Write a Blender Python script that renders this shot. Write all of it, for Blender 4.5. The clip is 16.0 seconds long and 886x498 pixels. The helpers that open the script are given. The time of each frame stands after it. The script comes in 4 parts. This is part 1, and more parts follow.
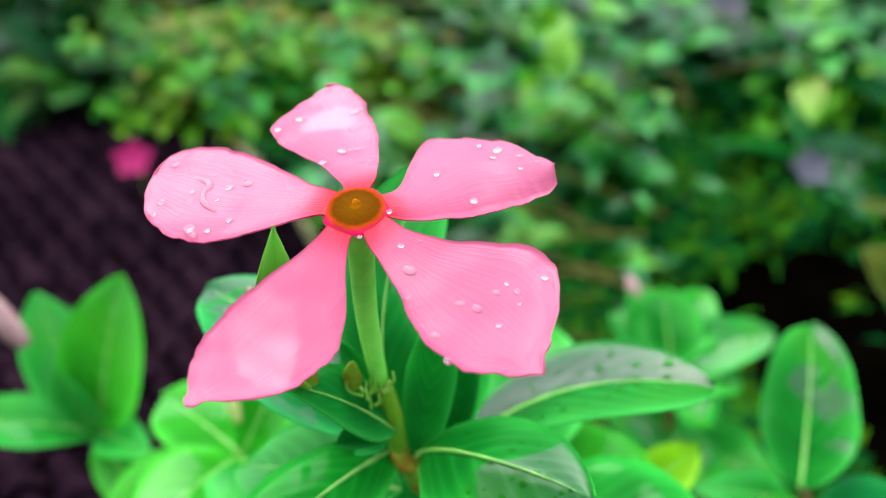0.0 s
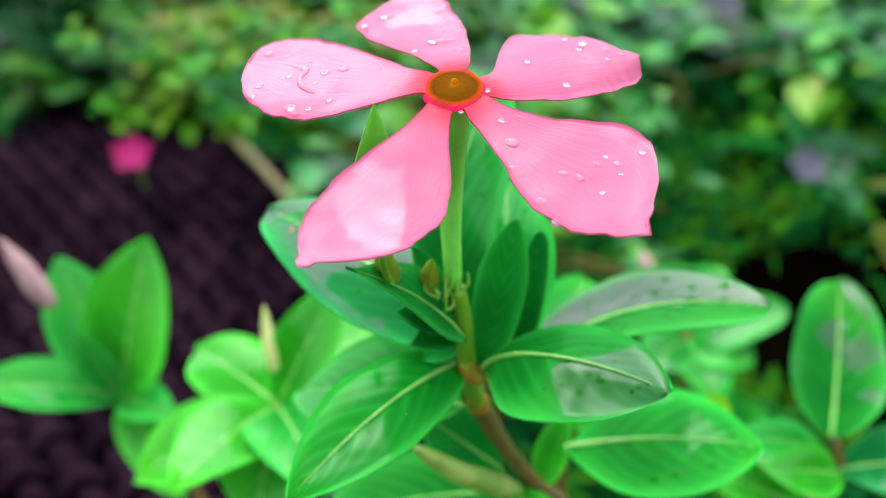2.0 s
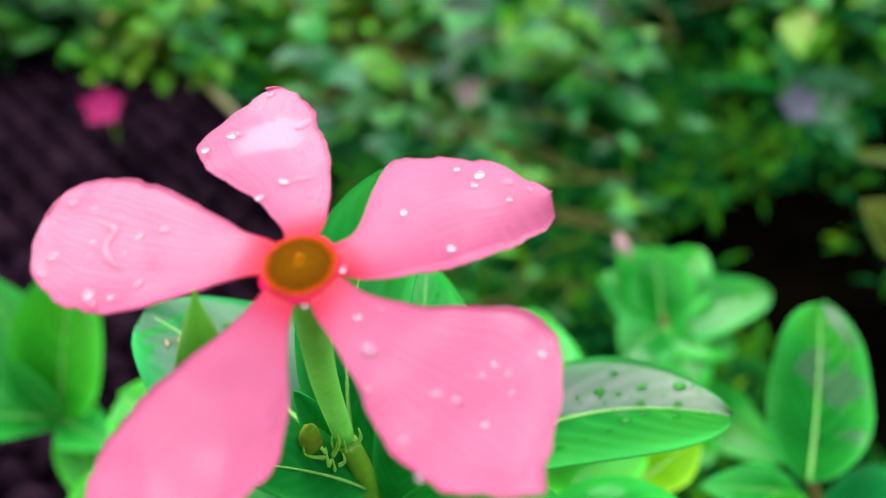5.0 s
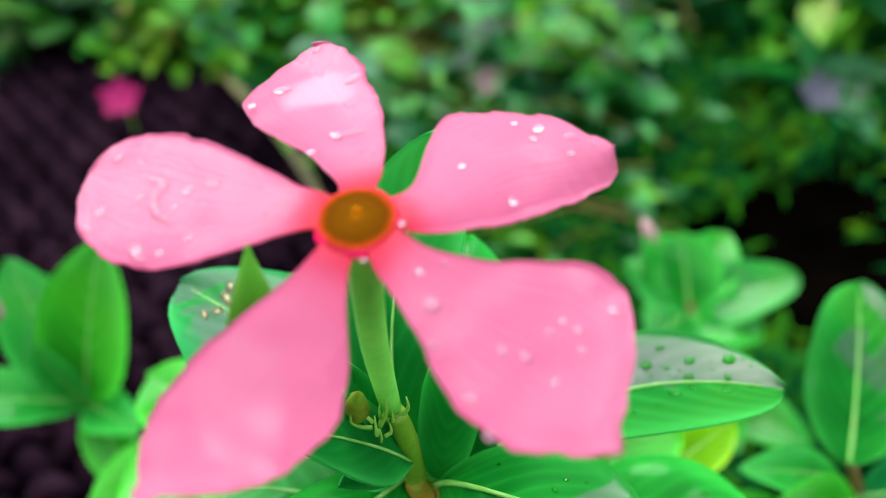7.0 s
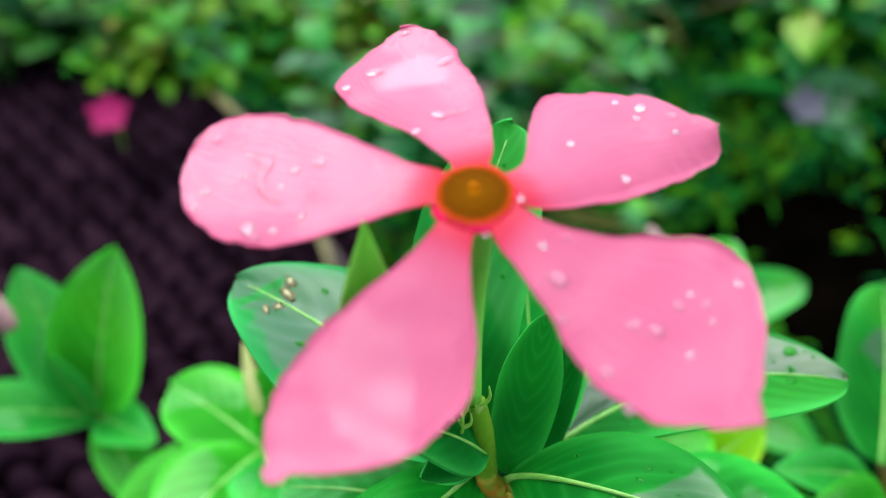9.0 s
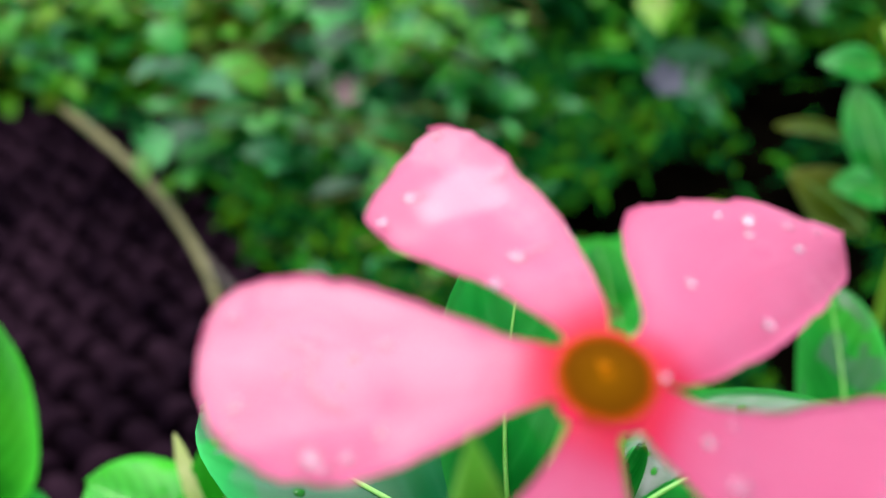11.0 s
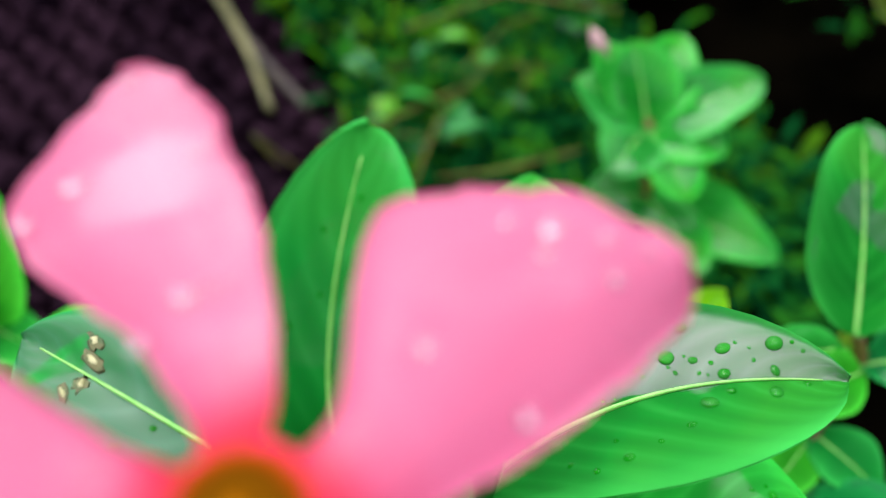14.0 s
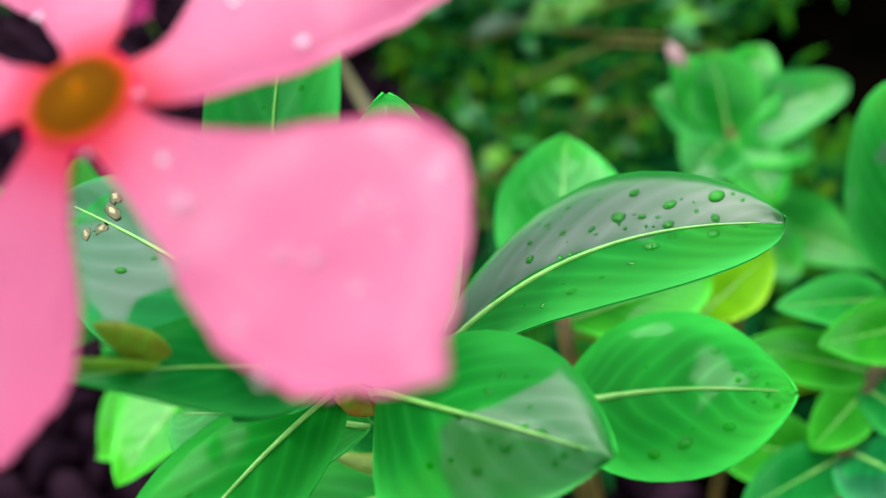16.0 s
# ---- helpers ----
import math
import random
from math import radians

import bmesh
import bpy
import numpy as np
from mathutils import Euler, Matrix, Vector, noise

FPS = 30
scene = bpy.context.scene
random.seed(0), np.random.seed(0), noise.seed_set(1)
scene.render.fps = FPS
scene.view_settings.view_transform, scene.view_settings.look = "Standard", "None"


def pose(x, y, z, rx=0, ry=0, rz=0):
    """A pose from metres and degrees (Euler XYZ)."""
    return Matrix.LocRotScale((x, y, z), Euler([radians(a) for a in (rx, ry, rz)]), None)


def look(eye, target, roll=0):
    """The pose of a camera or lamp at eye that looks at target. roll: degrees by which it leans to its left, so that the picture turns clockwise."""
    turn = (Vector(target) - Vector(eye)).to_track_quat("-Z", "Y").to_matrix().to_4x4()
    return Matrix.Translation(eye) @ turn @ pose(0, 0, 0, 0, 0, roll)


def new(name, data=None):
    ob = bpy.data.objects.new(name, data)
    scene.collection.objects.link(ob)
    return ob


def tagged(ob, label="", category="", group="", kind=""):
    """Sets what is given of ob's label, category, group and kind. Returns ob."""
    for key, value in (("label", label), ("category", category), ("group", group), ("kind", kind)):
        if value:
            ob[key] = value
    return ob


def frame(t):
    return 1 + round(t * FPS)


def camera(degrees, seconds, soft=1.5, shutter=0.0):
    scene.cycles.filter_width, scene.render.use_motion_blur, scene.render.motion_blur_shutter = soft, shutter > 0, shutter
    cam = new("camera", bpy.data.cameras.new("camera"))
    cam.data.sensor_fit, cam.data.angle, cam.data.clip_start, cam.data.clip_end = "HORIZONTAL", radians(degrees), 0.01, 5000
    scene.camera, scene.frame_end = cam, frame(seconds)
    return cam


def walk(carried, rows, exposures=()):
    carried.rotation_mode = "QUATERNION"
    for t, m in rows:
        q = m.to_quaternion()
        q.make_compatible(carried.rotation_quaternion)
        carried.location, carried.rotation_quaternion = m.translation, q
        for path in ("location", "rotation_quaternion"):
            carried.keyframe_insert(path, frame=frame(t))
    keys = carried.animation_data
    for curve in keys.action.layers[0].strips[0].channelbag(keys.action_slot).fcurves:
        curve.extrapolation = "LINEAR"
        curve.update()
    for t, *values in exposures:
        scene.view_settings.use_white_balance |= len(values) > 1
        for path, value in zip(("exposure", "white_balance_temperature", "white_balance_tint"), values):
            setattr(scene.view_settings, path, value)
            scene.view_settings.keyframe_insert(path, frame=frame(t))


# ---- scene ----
# ---------------------------------------------------------------- camera
cam = camera(53.39, 16.0, soft=1.0)
cam.data.dof.use_dof = True
cam.data.dof.focus_distance = 0.108
cam.data.dof.aperture_fstop = 15.0
walk(cam, [
    (0.0, pose(0.00002, -0.00014, 0.62081, 59.898, 0.398, -0.167)),
    (0.5, pose(-0.00885, -0.00278, 0.61426, 59.892, 0.263, -0.315)),
    (1.0, pose(-0.02306, -0.00420, 0.60969, 60.089, -0.974, -0.527)),
    (1.5, pose(-0.01458, -0.01205, 0.61268, 60.420, -0.359, -0.957)),
    (2.0, pose(-0.01311, -0.00977, 0.60843, 60.290, -0.092, -0.645)),
    (2.5, pose(-0.01660, -0.00186, 0.60912, 60.281, -0.599, -0.843)),
    (3.0, pose(-0.00492, 0.00400, 0.61466, 60.108, 0.591, -1.187)),
    (3.5, pose(-0.00763, 0.01799, 0.62037, 58.692, 0.551, -2.022)),
    (4.0, pose(-0.00481, 0.02074, 0.62033, 57.280, 0.742, -1.771)),
    (4.5, pose(0.00161, 0.02527, 0.62001, 56.211, 0.695, -1.720)),
    (7.0, pose(-0.00288, 0.02716, 0.61460, 55.293, 1.395, -0.972)),
    (7.5, pose(-0.00678, 0.02821, 0.61010, 55.337, 1.048, -0.697)),
    (8.0, pose(-0.00338, 0.02459, 0.60317, 55.903, 0.980, -0.825)),
    (8.5, pose(-0.00821, 0.02464, 0.60915, 56.369, 1.095, -0.943)),
    (11.0, pose(-0.02991, 0.05288, 0.61339, 55.233, 0.822, -12.126)),
    (11.5, pose(-0.02576, 0.06044, 0.61157, 53.408, 1.178, -13.016)),
    (12.0, pose(-0.02456, 0.06796, 0.60932, 51.283, 0.997, -12.217)),
    (12.5, pose(-0.01805, 0.07426, 0.61249, 49.478, 1.732, -11.130)),
    (13.0, pose(-0.01159, 0.07744, 0.60675, 46.648, 1.686, -10.344)),
    (13.5, pose(-0.00628, 0.07882, 0.60933, 43.710, 2.348, -9.439)),
    (14.0, pose(-0.00138, 0.07533, 0.61040, 40.793, 3.375, -8.192)),
    (14.5, pose(0.01010, 0.06820, 0.60885, 40.575, 6.129, -7.435)),
    (15.0, pose(0.00849, 0.06217, 0.60413, 41.307, 7.129, -5.971)),
    (15.5, pose(0.01394, 0.05321, 0.60434, 43.489, 9.269, -4.808)),
    (16.0, pose(0.01582, 0.04451, 0.59944, 46.298, 10.569, -3.025)),
], exposures=[(0.0, 1.66), (2.0, 1.70), (4.5, 1.60), (8.5, 1.52), (11.0, 1.44), (16.0, 1.48)])

# ---------------------------------------------------------------- light
world = bpy.data.worlds.new("overcast_sky")
scene.world = world
world.use_nodes = True
wn = world.node_tree
sky = wn.nodes.new("ShaderNodeTexSky")
sky.sky_type = "NISHITA"
sky.sun_disc = False
sky.sun_elevation = radians(68)
sky.sun_rotation = radians(-15)
sky.dust_density = 2.0
cloud = wn.nodes.new("ShaderNodeHueSaturation")
cloud.inputs["Saturation"].default_value = 0.30
cloud.inputs["Hue"].default_value = 0.535
wn.links.new(sky.outputs[0], cloud.inputs["Color"])
wn.links.new(cloud.outputs[0], wn.nodes["Background"].inputs[0])
wn.nodes["Background"].inputs[1].default_value = 0.15

sun_data = bpy.data.lights.new("sun", "SUN")
sun_data.energy = 0.9
sun_data.angle = radians(65)
sun_data.color = (0.985, 0.97, 1.0)
sun = new("sun", sun_data)
toward = Vector((math.sin(radians(-15)) * math.cos(radians(68)), math.cos(radians(-15)) * math.cos(radians(68)), math.sin(radians(68))))
sun.matrix_world = look(toward * 5, (0, 0, 0))


# ---------------------------------------------------------------- materials
def material(name):
    m = bpy.data.materials.new(name)
    m.use_nodes = True
    return m, m.node_tree, m.node_tree.nodes["Principled BSDF"]


def node(tree, kind, **inputs):
    n = tree.nodes.new(kind)
    for key, value in inputs.items():
        n.inputs[key.replace("_", " ")].default_value = value
    return n


def ramp(tree, source, stops):
    n = tree.nodes.new("ShaderNodeValToRGB")
    els = n.color_ramp.elements
    while len(els) < len(stops):
        els.new(0.5)
    for el, (at, col) in zip(els, stops):
        el.position, el.color = at, (*col, 1) if len(col) == 3 else col
    tree.links.new(source, n.inputs[0])
    return n


def math_node(tree, op, a, b=None):
    n = tree.nodes.new("ShaderNodeMath")
    n.operation = op
    for i, v in enumerate((a, b)):
        if v is None:
            continue
        if isinstance(v, (int, float)):
            n.inputs[i].default_value = v
        else:
            tree.links.new(v, n.inputs[i])
    return n.outputs[0]


def mix_color(tree, fac, a, b, blend="MIX"):
    n = tree.nodes.new("ShaderNodeMix")
    n.data_type, n.blend_type = "RGBA", blend
    for sock, v in ((n.inputs["Factor"], fac), (n.inputs["A"], a), (n.inputs["B"], b)):
        if isinstance(v, (int, float)):
            sock.default_value = v
        elif isinstance(v, tuple):
            sock.default_value = (*v, 1)
        else:
            tree.links.new(v, sock)
    return n.outputs["Result"]


def bump(tree, bsdf, height, strength, distance):
    n = tree.nodes.new("ShaderNodeBump")
    n.inputs["Strength"].default_value = strength
    n.inputs["Distance"].default_value = distance
    tree.links.new(height, n.inputs["Height"])
    tree.links.new(n.outputs[0], bsdf.inputs["Normal"])


def leaf_material(name, dark, light, wet=0.5, veins=1.0, film_at=0.50, film_ior=1.55, sheen_side=0.0, at_tip=0.0, sky_tint=(1, 1, 1)):
    """A glossy periwinkle leaf: side veins from the midrib, mottling, wet film in patches, light shining through."""
    m, t, p = material(name)
    uv = t.nodes.new("ShaderNodeTexCoord")
    sep = t.nodes.new("ShaderNodeSeparateXYZ")
    t.links.new(uv.outputs["UV"], sep.inputs[0])
    u, v = sep.outputs[0], sep.outputs[1]
    across = math_node(t, "ABSOLUTE", math_node(t, "SUBTRACT", v, 0.5))
    info = t.nodes.new("ShaderNodeObjectInfo")
    coarse = node(t, "ShaderNodeTexNoise", Scale=90.0, Detail=3.0)
    fine = node(t, "ShaderNodeTexNoise", Scale=900.0, Detail=4.0)
    film = node(t, "ShaderNodeTexNoise", Scale=60.0, Detail=2.0, Distortion=0.6)
    for n in (coarse, fine, film):
        t.links.new(uv.outputs["Object"], n.inputs["Vector"])
    # side veins sweep forward from the midrib
    sweep = math_node(t, "SUBTRACT", u, math_node(t, "MULTIPLY", math_node(t, "POWER", across, 1.4), 0.75))
    wob = math_node(t, "MULTIPLY", coarse.outputs[0], 0.05)
    phase = math_node(t, "MULTIPLY", math_node(t, "ADD", sweep, wob), 74.0)
    wave = math_node(t, "SINE", phase)
    vein = math_node(t, "MULTIPLY", math_node(t, "POWER", math_node(t, "MAXIMUM", wave, 0.0), 2.5), math_node(t, "MULTIPLY", film.outputs[0], 1.7 * veins))
    fade = math_node(t, "MULTIPLY", vein, math_node(t, "SUBTRACT", 1.05, math_node(t, "MULTIPLY", across, 1.9)))
    base = mix_color(t, coarse.outputs[0], dark, light)
    base = mix_color(t, math_node(t, "MULTIPLY", info.outputs["Random"], 0.35), base, light)
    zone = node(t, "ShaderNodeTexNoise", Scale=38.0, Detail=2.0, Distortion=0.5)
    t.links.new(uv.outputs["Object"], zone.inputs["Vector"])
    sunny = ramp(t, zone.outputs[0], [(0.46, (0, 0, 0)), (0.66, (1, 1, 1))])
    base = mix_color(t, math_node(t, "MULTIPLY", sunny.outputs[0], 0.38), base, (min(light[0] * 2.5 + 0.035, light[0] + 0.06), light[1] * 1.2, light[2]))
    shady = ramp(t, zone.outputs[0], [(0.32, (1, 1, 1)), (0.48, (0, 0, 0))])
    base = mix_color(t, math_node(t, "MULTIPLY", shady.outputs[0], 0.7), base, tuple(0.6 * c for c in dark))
    pale = tuple(min(1.0, c * 1.9 + 0.05) for c in light)
    between = math_node(t, "MULTIPLY", math_node(t, "MAXIMUM", math_node(t, "MULTIPLY", wave, -1.0), 0.0), math_node(t, "MULTIPLY", coarse.outputs[0], 0.34 * veins))
    base = mix_color(t, between, base, tuple(0.55 * c for c in dark))
    base = mix_color(t, math_node(t, "MULTIPLY", fade, 0.17), base, pale)
    rim = math_node(t, "MULTIPLY", math_node(t, "POWER", math_node(t, "MULTIPLY", across, 2.0), 5.0), math_node(t, "MULTIPLY", zone.outputs[0], 1.3))
    base = mix_color(t, rim, base, pale)
    t.links.new(base, p.inputs["Base Color"])
    # film weighted to one half of the blade, imitating its sky sheen
    half_side = ramp(t, v, [(0.48, (0, 0, 0)), (0.56, (1, 1, 1))])
    lie = math_node(t, "ADD", film.outputs[0], math_node(t, "MULTIPLY", math_node(t, "SUBTRACT", half_side.outputs[0], 0.5), sheen_side))
    lie = math_node(t, "ADD", lie, math_node(t, "MULTIPLY", math_node(t, "SUBTRACT", u, 0.66), at_tip))
    patch = ramp(t, lie, [(film_at, (0, 0, 0)), (film_at + 0.045, (1, 1, 1))])
    p.inputs["Roughness"].default_value = 0.42
    p.inputs["Specular IOR Level"].default_value = 0.04
    ribbed = math_node(t, "ADD", 0.88 * wet, math_node(t, "MULTIPLY", wave, 0.12 * wet))
    inside = math_node(t, "SUBTRACT", 1.0, math_node(t, "POWER", math_node(t, "MULTIPLY", across, 2.0), 7.0))
    t.links.new(math_node(t, "MULTIPLY", math_node(t, "MULTIPLY", patch.outputs[0], inside), ribbed), p.inputs["Coat Weight"])
    p.inputs["Coat Roughness"].default_value = 0.24
    p.inputs["Coat IOR"].default_value = film_ior
    # tint drains the green under the film, imitating a lavender sky reflection
    p.inputs["Coat Tint"].default_value = (*sky_tint, 1)
    h = math_node(t, "ADD", math_node(t, "MULTIPLY", fade, -0.8), math_node(t, "MULTIPLY", fine.outputs[0], 0.25))
    bump(t, p, h, 0.06, 0.0003)
    t.links.new(p.inputs["Normal"].links[0].from_socket, p.inputs["Coat Normal"])
    tr = t.nodes.new("ShaderNodeBsdfTranslucent")
    t.links.new(mix_color(t, 0.5, base, (min(0.25, 0.05 + 2.0 * light[0]), 0.58, 0.025)), tr.inputs[0])
    mx = t.nodes.new("ShaderNodeMixShader")
    mx.inputs[0].default_value = 0.38
    t.links.new(p.outputs[0], mx.inputs[1])
    t.links.new(tr.outputs[0], mx.inputs[2])
    t.links.new(mx.outputs[0], t.nodes["Material Output"].inputs[0])
    return m


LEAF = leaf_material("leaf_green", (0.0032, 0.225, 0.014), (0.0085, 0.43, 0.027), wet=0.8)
LEAF_WET = leaf_material("leaf_green_wet", (0.0026, 0.155, 0.013), (0.0062, 0.28, 0.024), wet=1.0, film_at=0.46, film_ior=1.74, sheen_side=0.50, at_tip=0.3, sky_tint=(0.95, 0.42, 0.95))
LEAF_FRONT = leaf_material("leaf_green_shiny", (0.003, 0.19, 0.018), (0.010, 0.38, 0.030), wet=1.0, film_at=0.54, film_ior=1.62, at_tip=0.7, sky_tint=(0.95, 0.6, 0.95))
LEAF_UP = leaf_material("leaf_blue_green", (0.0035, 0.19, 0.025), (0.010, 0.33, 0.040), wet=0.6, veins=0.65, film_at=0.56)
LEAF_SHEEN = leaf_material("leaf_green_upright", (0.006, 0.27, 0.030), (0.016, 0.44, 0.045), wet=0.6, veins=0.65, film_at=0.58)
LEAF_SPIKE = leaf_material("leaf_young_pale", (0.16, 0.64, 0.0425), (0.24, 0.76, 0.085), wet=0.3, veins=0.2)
LEAF_BROAD = leaf_material("leaf_green_broad", (0.006, 0.25, 0.020), (0.016, 0.48, 0.036), wet=0.8, film_at=0.64, film_ior=1.42, sheen_side=0.2)
LEAF_GREY = leaf_material("leaf_wet_greyish", (0.0030, 0.165, 0.034), (0.0070, 0.32, 0.058), wet=0.9, film_at=0.46, film_ior=1.55, sky_tint=(0.90, 0.50, 0.92))
LEAF_TALL = leaf_material("leaf_green_tall", (0.003, 0.16, 0.015), (0.011, 0.30, 0.024), wet=1.0, film_at=0.57, film_ior=1.75, sky_tint=(0.90, 0.50, 0.92))
# dimmed copies of the green and pale leaf, shade put into the colour
LEAF_SHADED = leaf_material("leaf_green_shaded", (0.004, 0.205, 0.016), (0.017, 0.40, 0.026), wet=0.8)
LEAF_SHADED_PALE = leaf_material("leaf_pale_shaded", (0.007, 0.21, 0.018), (0.024, 0.34, 0.042), wet=1.0)
LEAF_DEEP_SHADE = leaf_material("leaf_deep_green_shade", (0.0015, 0.12, 0.018), (0.004, 0.25, 0.030), wet=0.7)
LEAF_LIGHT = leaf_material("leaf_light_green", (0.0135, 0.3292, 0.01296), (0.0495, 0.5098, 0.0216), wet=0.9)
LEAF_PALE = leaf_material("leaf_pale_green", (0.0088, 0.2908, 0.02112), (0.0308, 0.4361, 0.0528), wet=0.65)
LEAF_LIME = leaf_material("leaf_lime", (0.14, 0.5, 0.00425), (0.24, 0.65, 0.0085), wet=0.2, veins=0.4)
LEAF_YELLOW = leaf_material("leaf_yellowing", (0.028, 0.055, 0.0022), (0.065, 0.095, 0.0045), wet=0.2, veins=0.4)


def plain_material(name, a, b, scale, rough=0.5, bumpy=0.3, dist=0.0005, spec=0.5):
    m, t, p = material(name)
    tc = t.nodes.new("ShaderNodeTexCoord")
    n1 = node(t, "ShaderNodeTexNoise", Scale=scale, Detail=5.0)
    n2 = node(t, "ShaderNodeTexNoise", Scale=scale * 7, Detail=3.0)
    t.links.new(tc.outputs["Object"], n1.inputs["Vector"])
    t.links.new(tc.outputs["Object"], n2.inputs["Vector"])
    r = ramp(t, n1.outputs[0], [(0.35, a), (0.65, b)])
    t.links.new(mix_color(t, 0.25, r.outputs[0], n2.outputs[0], "OVERLAY"), p.inputs["Base Color"])
    p.inputs["Roughness"].default_value = rough
    p.inputs["Specular IOR Level"].default_value = spec
    bump(t, p, n2.outputs[0], bumpy, dist)
    return m


STEM = plain_material("stem_green", (0.10, 0.30, 0.015), (0.18, 0.36, 0.02), 120, 0.4)
TUBE = plain_material("corolla_tube_green", (0.20, 0.78, 0.09), (0.30, 0.88, 0.12), 150, 0.4)
NODE_BROWN = plain_material("node_brown", (0.20, 0.28, 0.02), (0.36, 0.14, 0.015), 420, 0.6, spec=0.2)
POD = plain_material("seed_pod_olive", (0.14, 0.30, 0.03), (0.30, 0.44, 0.08), 160, 0.5)
STEM_BROWN = plain_material("stem_brown", (0.075, 0.070, 0.014), (0.16, 0.105, 0.02), 120, 0.5)
MIDRIB = plain_material("midrib_pale", (0.15, 0.50, 0.07), (0.26, 0.62, 0.13), 300, 0.35)
BUD = plain_material("bud_brownish", (0.14, 0.32, 0.016), (0.17, 0.18, 0.012), 700, 0.6, spec=0.15)
BUD_PINK = plain_material("bud_pink", (0.28, 0.15, 0.16), (0.40, 0.25, 0.24), 150, 0.5)
BUD_CREAM = plain_material("bud_cream", (0.45, 0.55, 0.15), (0.62, 0.66, 0.25), 150, 0.45)
SCAR = plain_material("leaf_scar_cream", (0.26, 0.25, 0.10), (0.50, 0.48, 0.26), 700, 0.7)
DEAD = plain_material("dead_leaf_brown", (0.050, 0.09, 0.025), (0.13, 0.12, 0.045), 900, 0.7)
STICK = plain_material("dry_stalk", (0.09, 0.09, 0.028), (0.18, 0.17, 0.06), 25, 0.7, dist=0.002)
VINE = plain_material("vine_olive", (0.055, 0.075, 0.012), (0.15, 0.13, 0.03), 20, 0.7, dist=0.001, spec=0.1)
STICK_DARK = plain_material("dark_stalk", (0.02, 0.014, 0.010), (0.05, 0.035, 0.025), 25, 0.7, dist=0.002)
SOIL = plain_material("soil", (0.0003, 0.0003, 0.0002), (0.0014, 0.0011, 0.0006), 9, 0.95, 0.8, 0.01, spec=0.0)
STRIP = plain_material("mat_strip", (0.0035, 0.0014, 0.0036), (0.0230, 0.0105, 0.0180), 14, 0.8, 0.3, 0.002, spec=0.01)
FAR_PINK = plain_material("far_pink_petal", (0.24, 0.006, 0.07), (0.30, 0.012, 0.10), 60, 0.6, spec=0.1)
FAR_LILAC = plain_material("far_lilac_petal", (0.045, 0.050, 0.070), (0.085, 0.085, 0.11), 60, 0.6, spec=0.2)
FAR_ROSE = plain_material("far_rose_petal", (0.12, 0.085, 0.085), (0.20, 0.13, 0.12), 60, 0.6, spec=0.2)


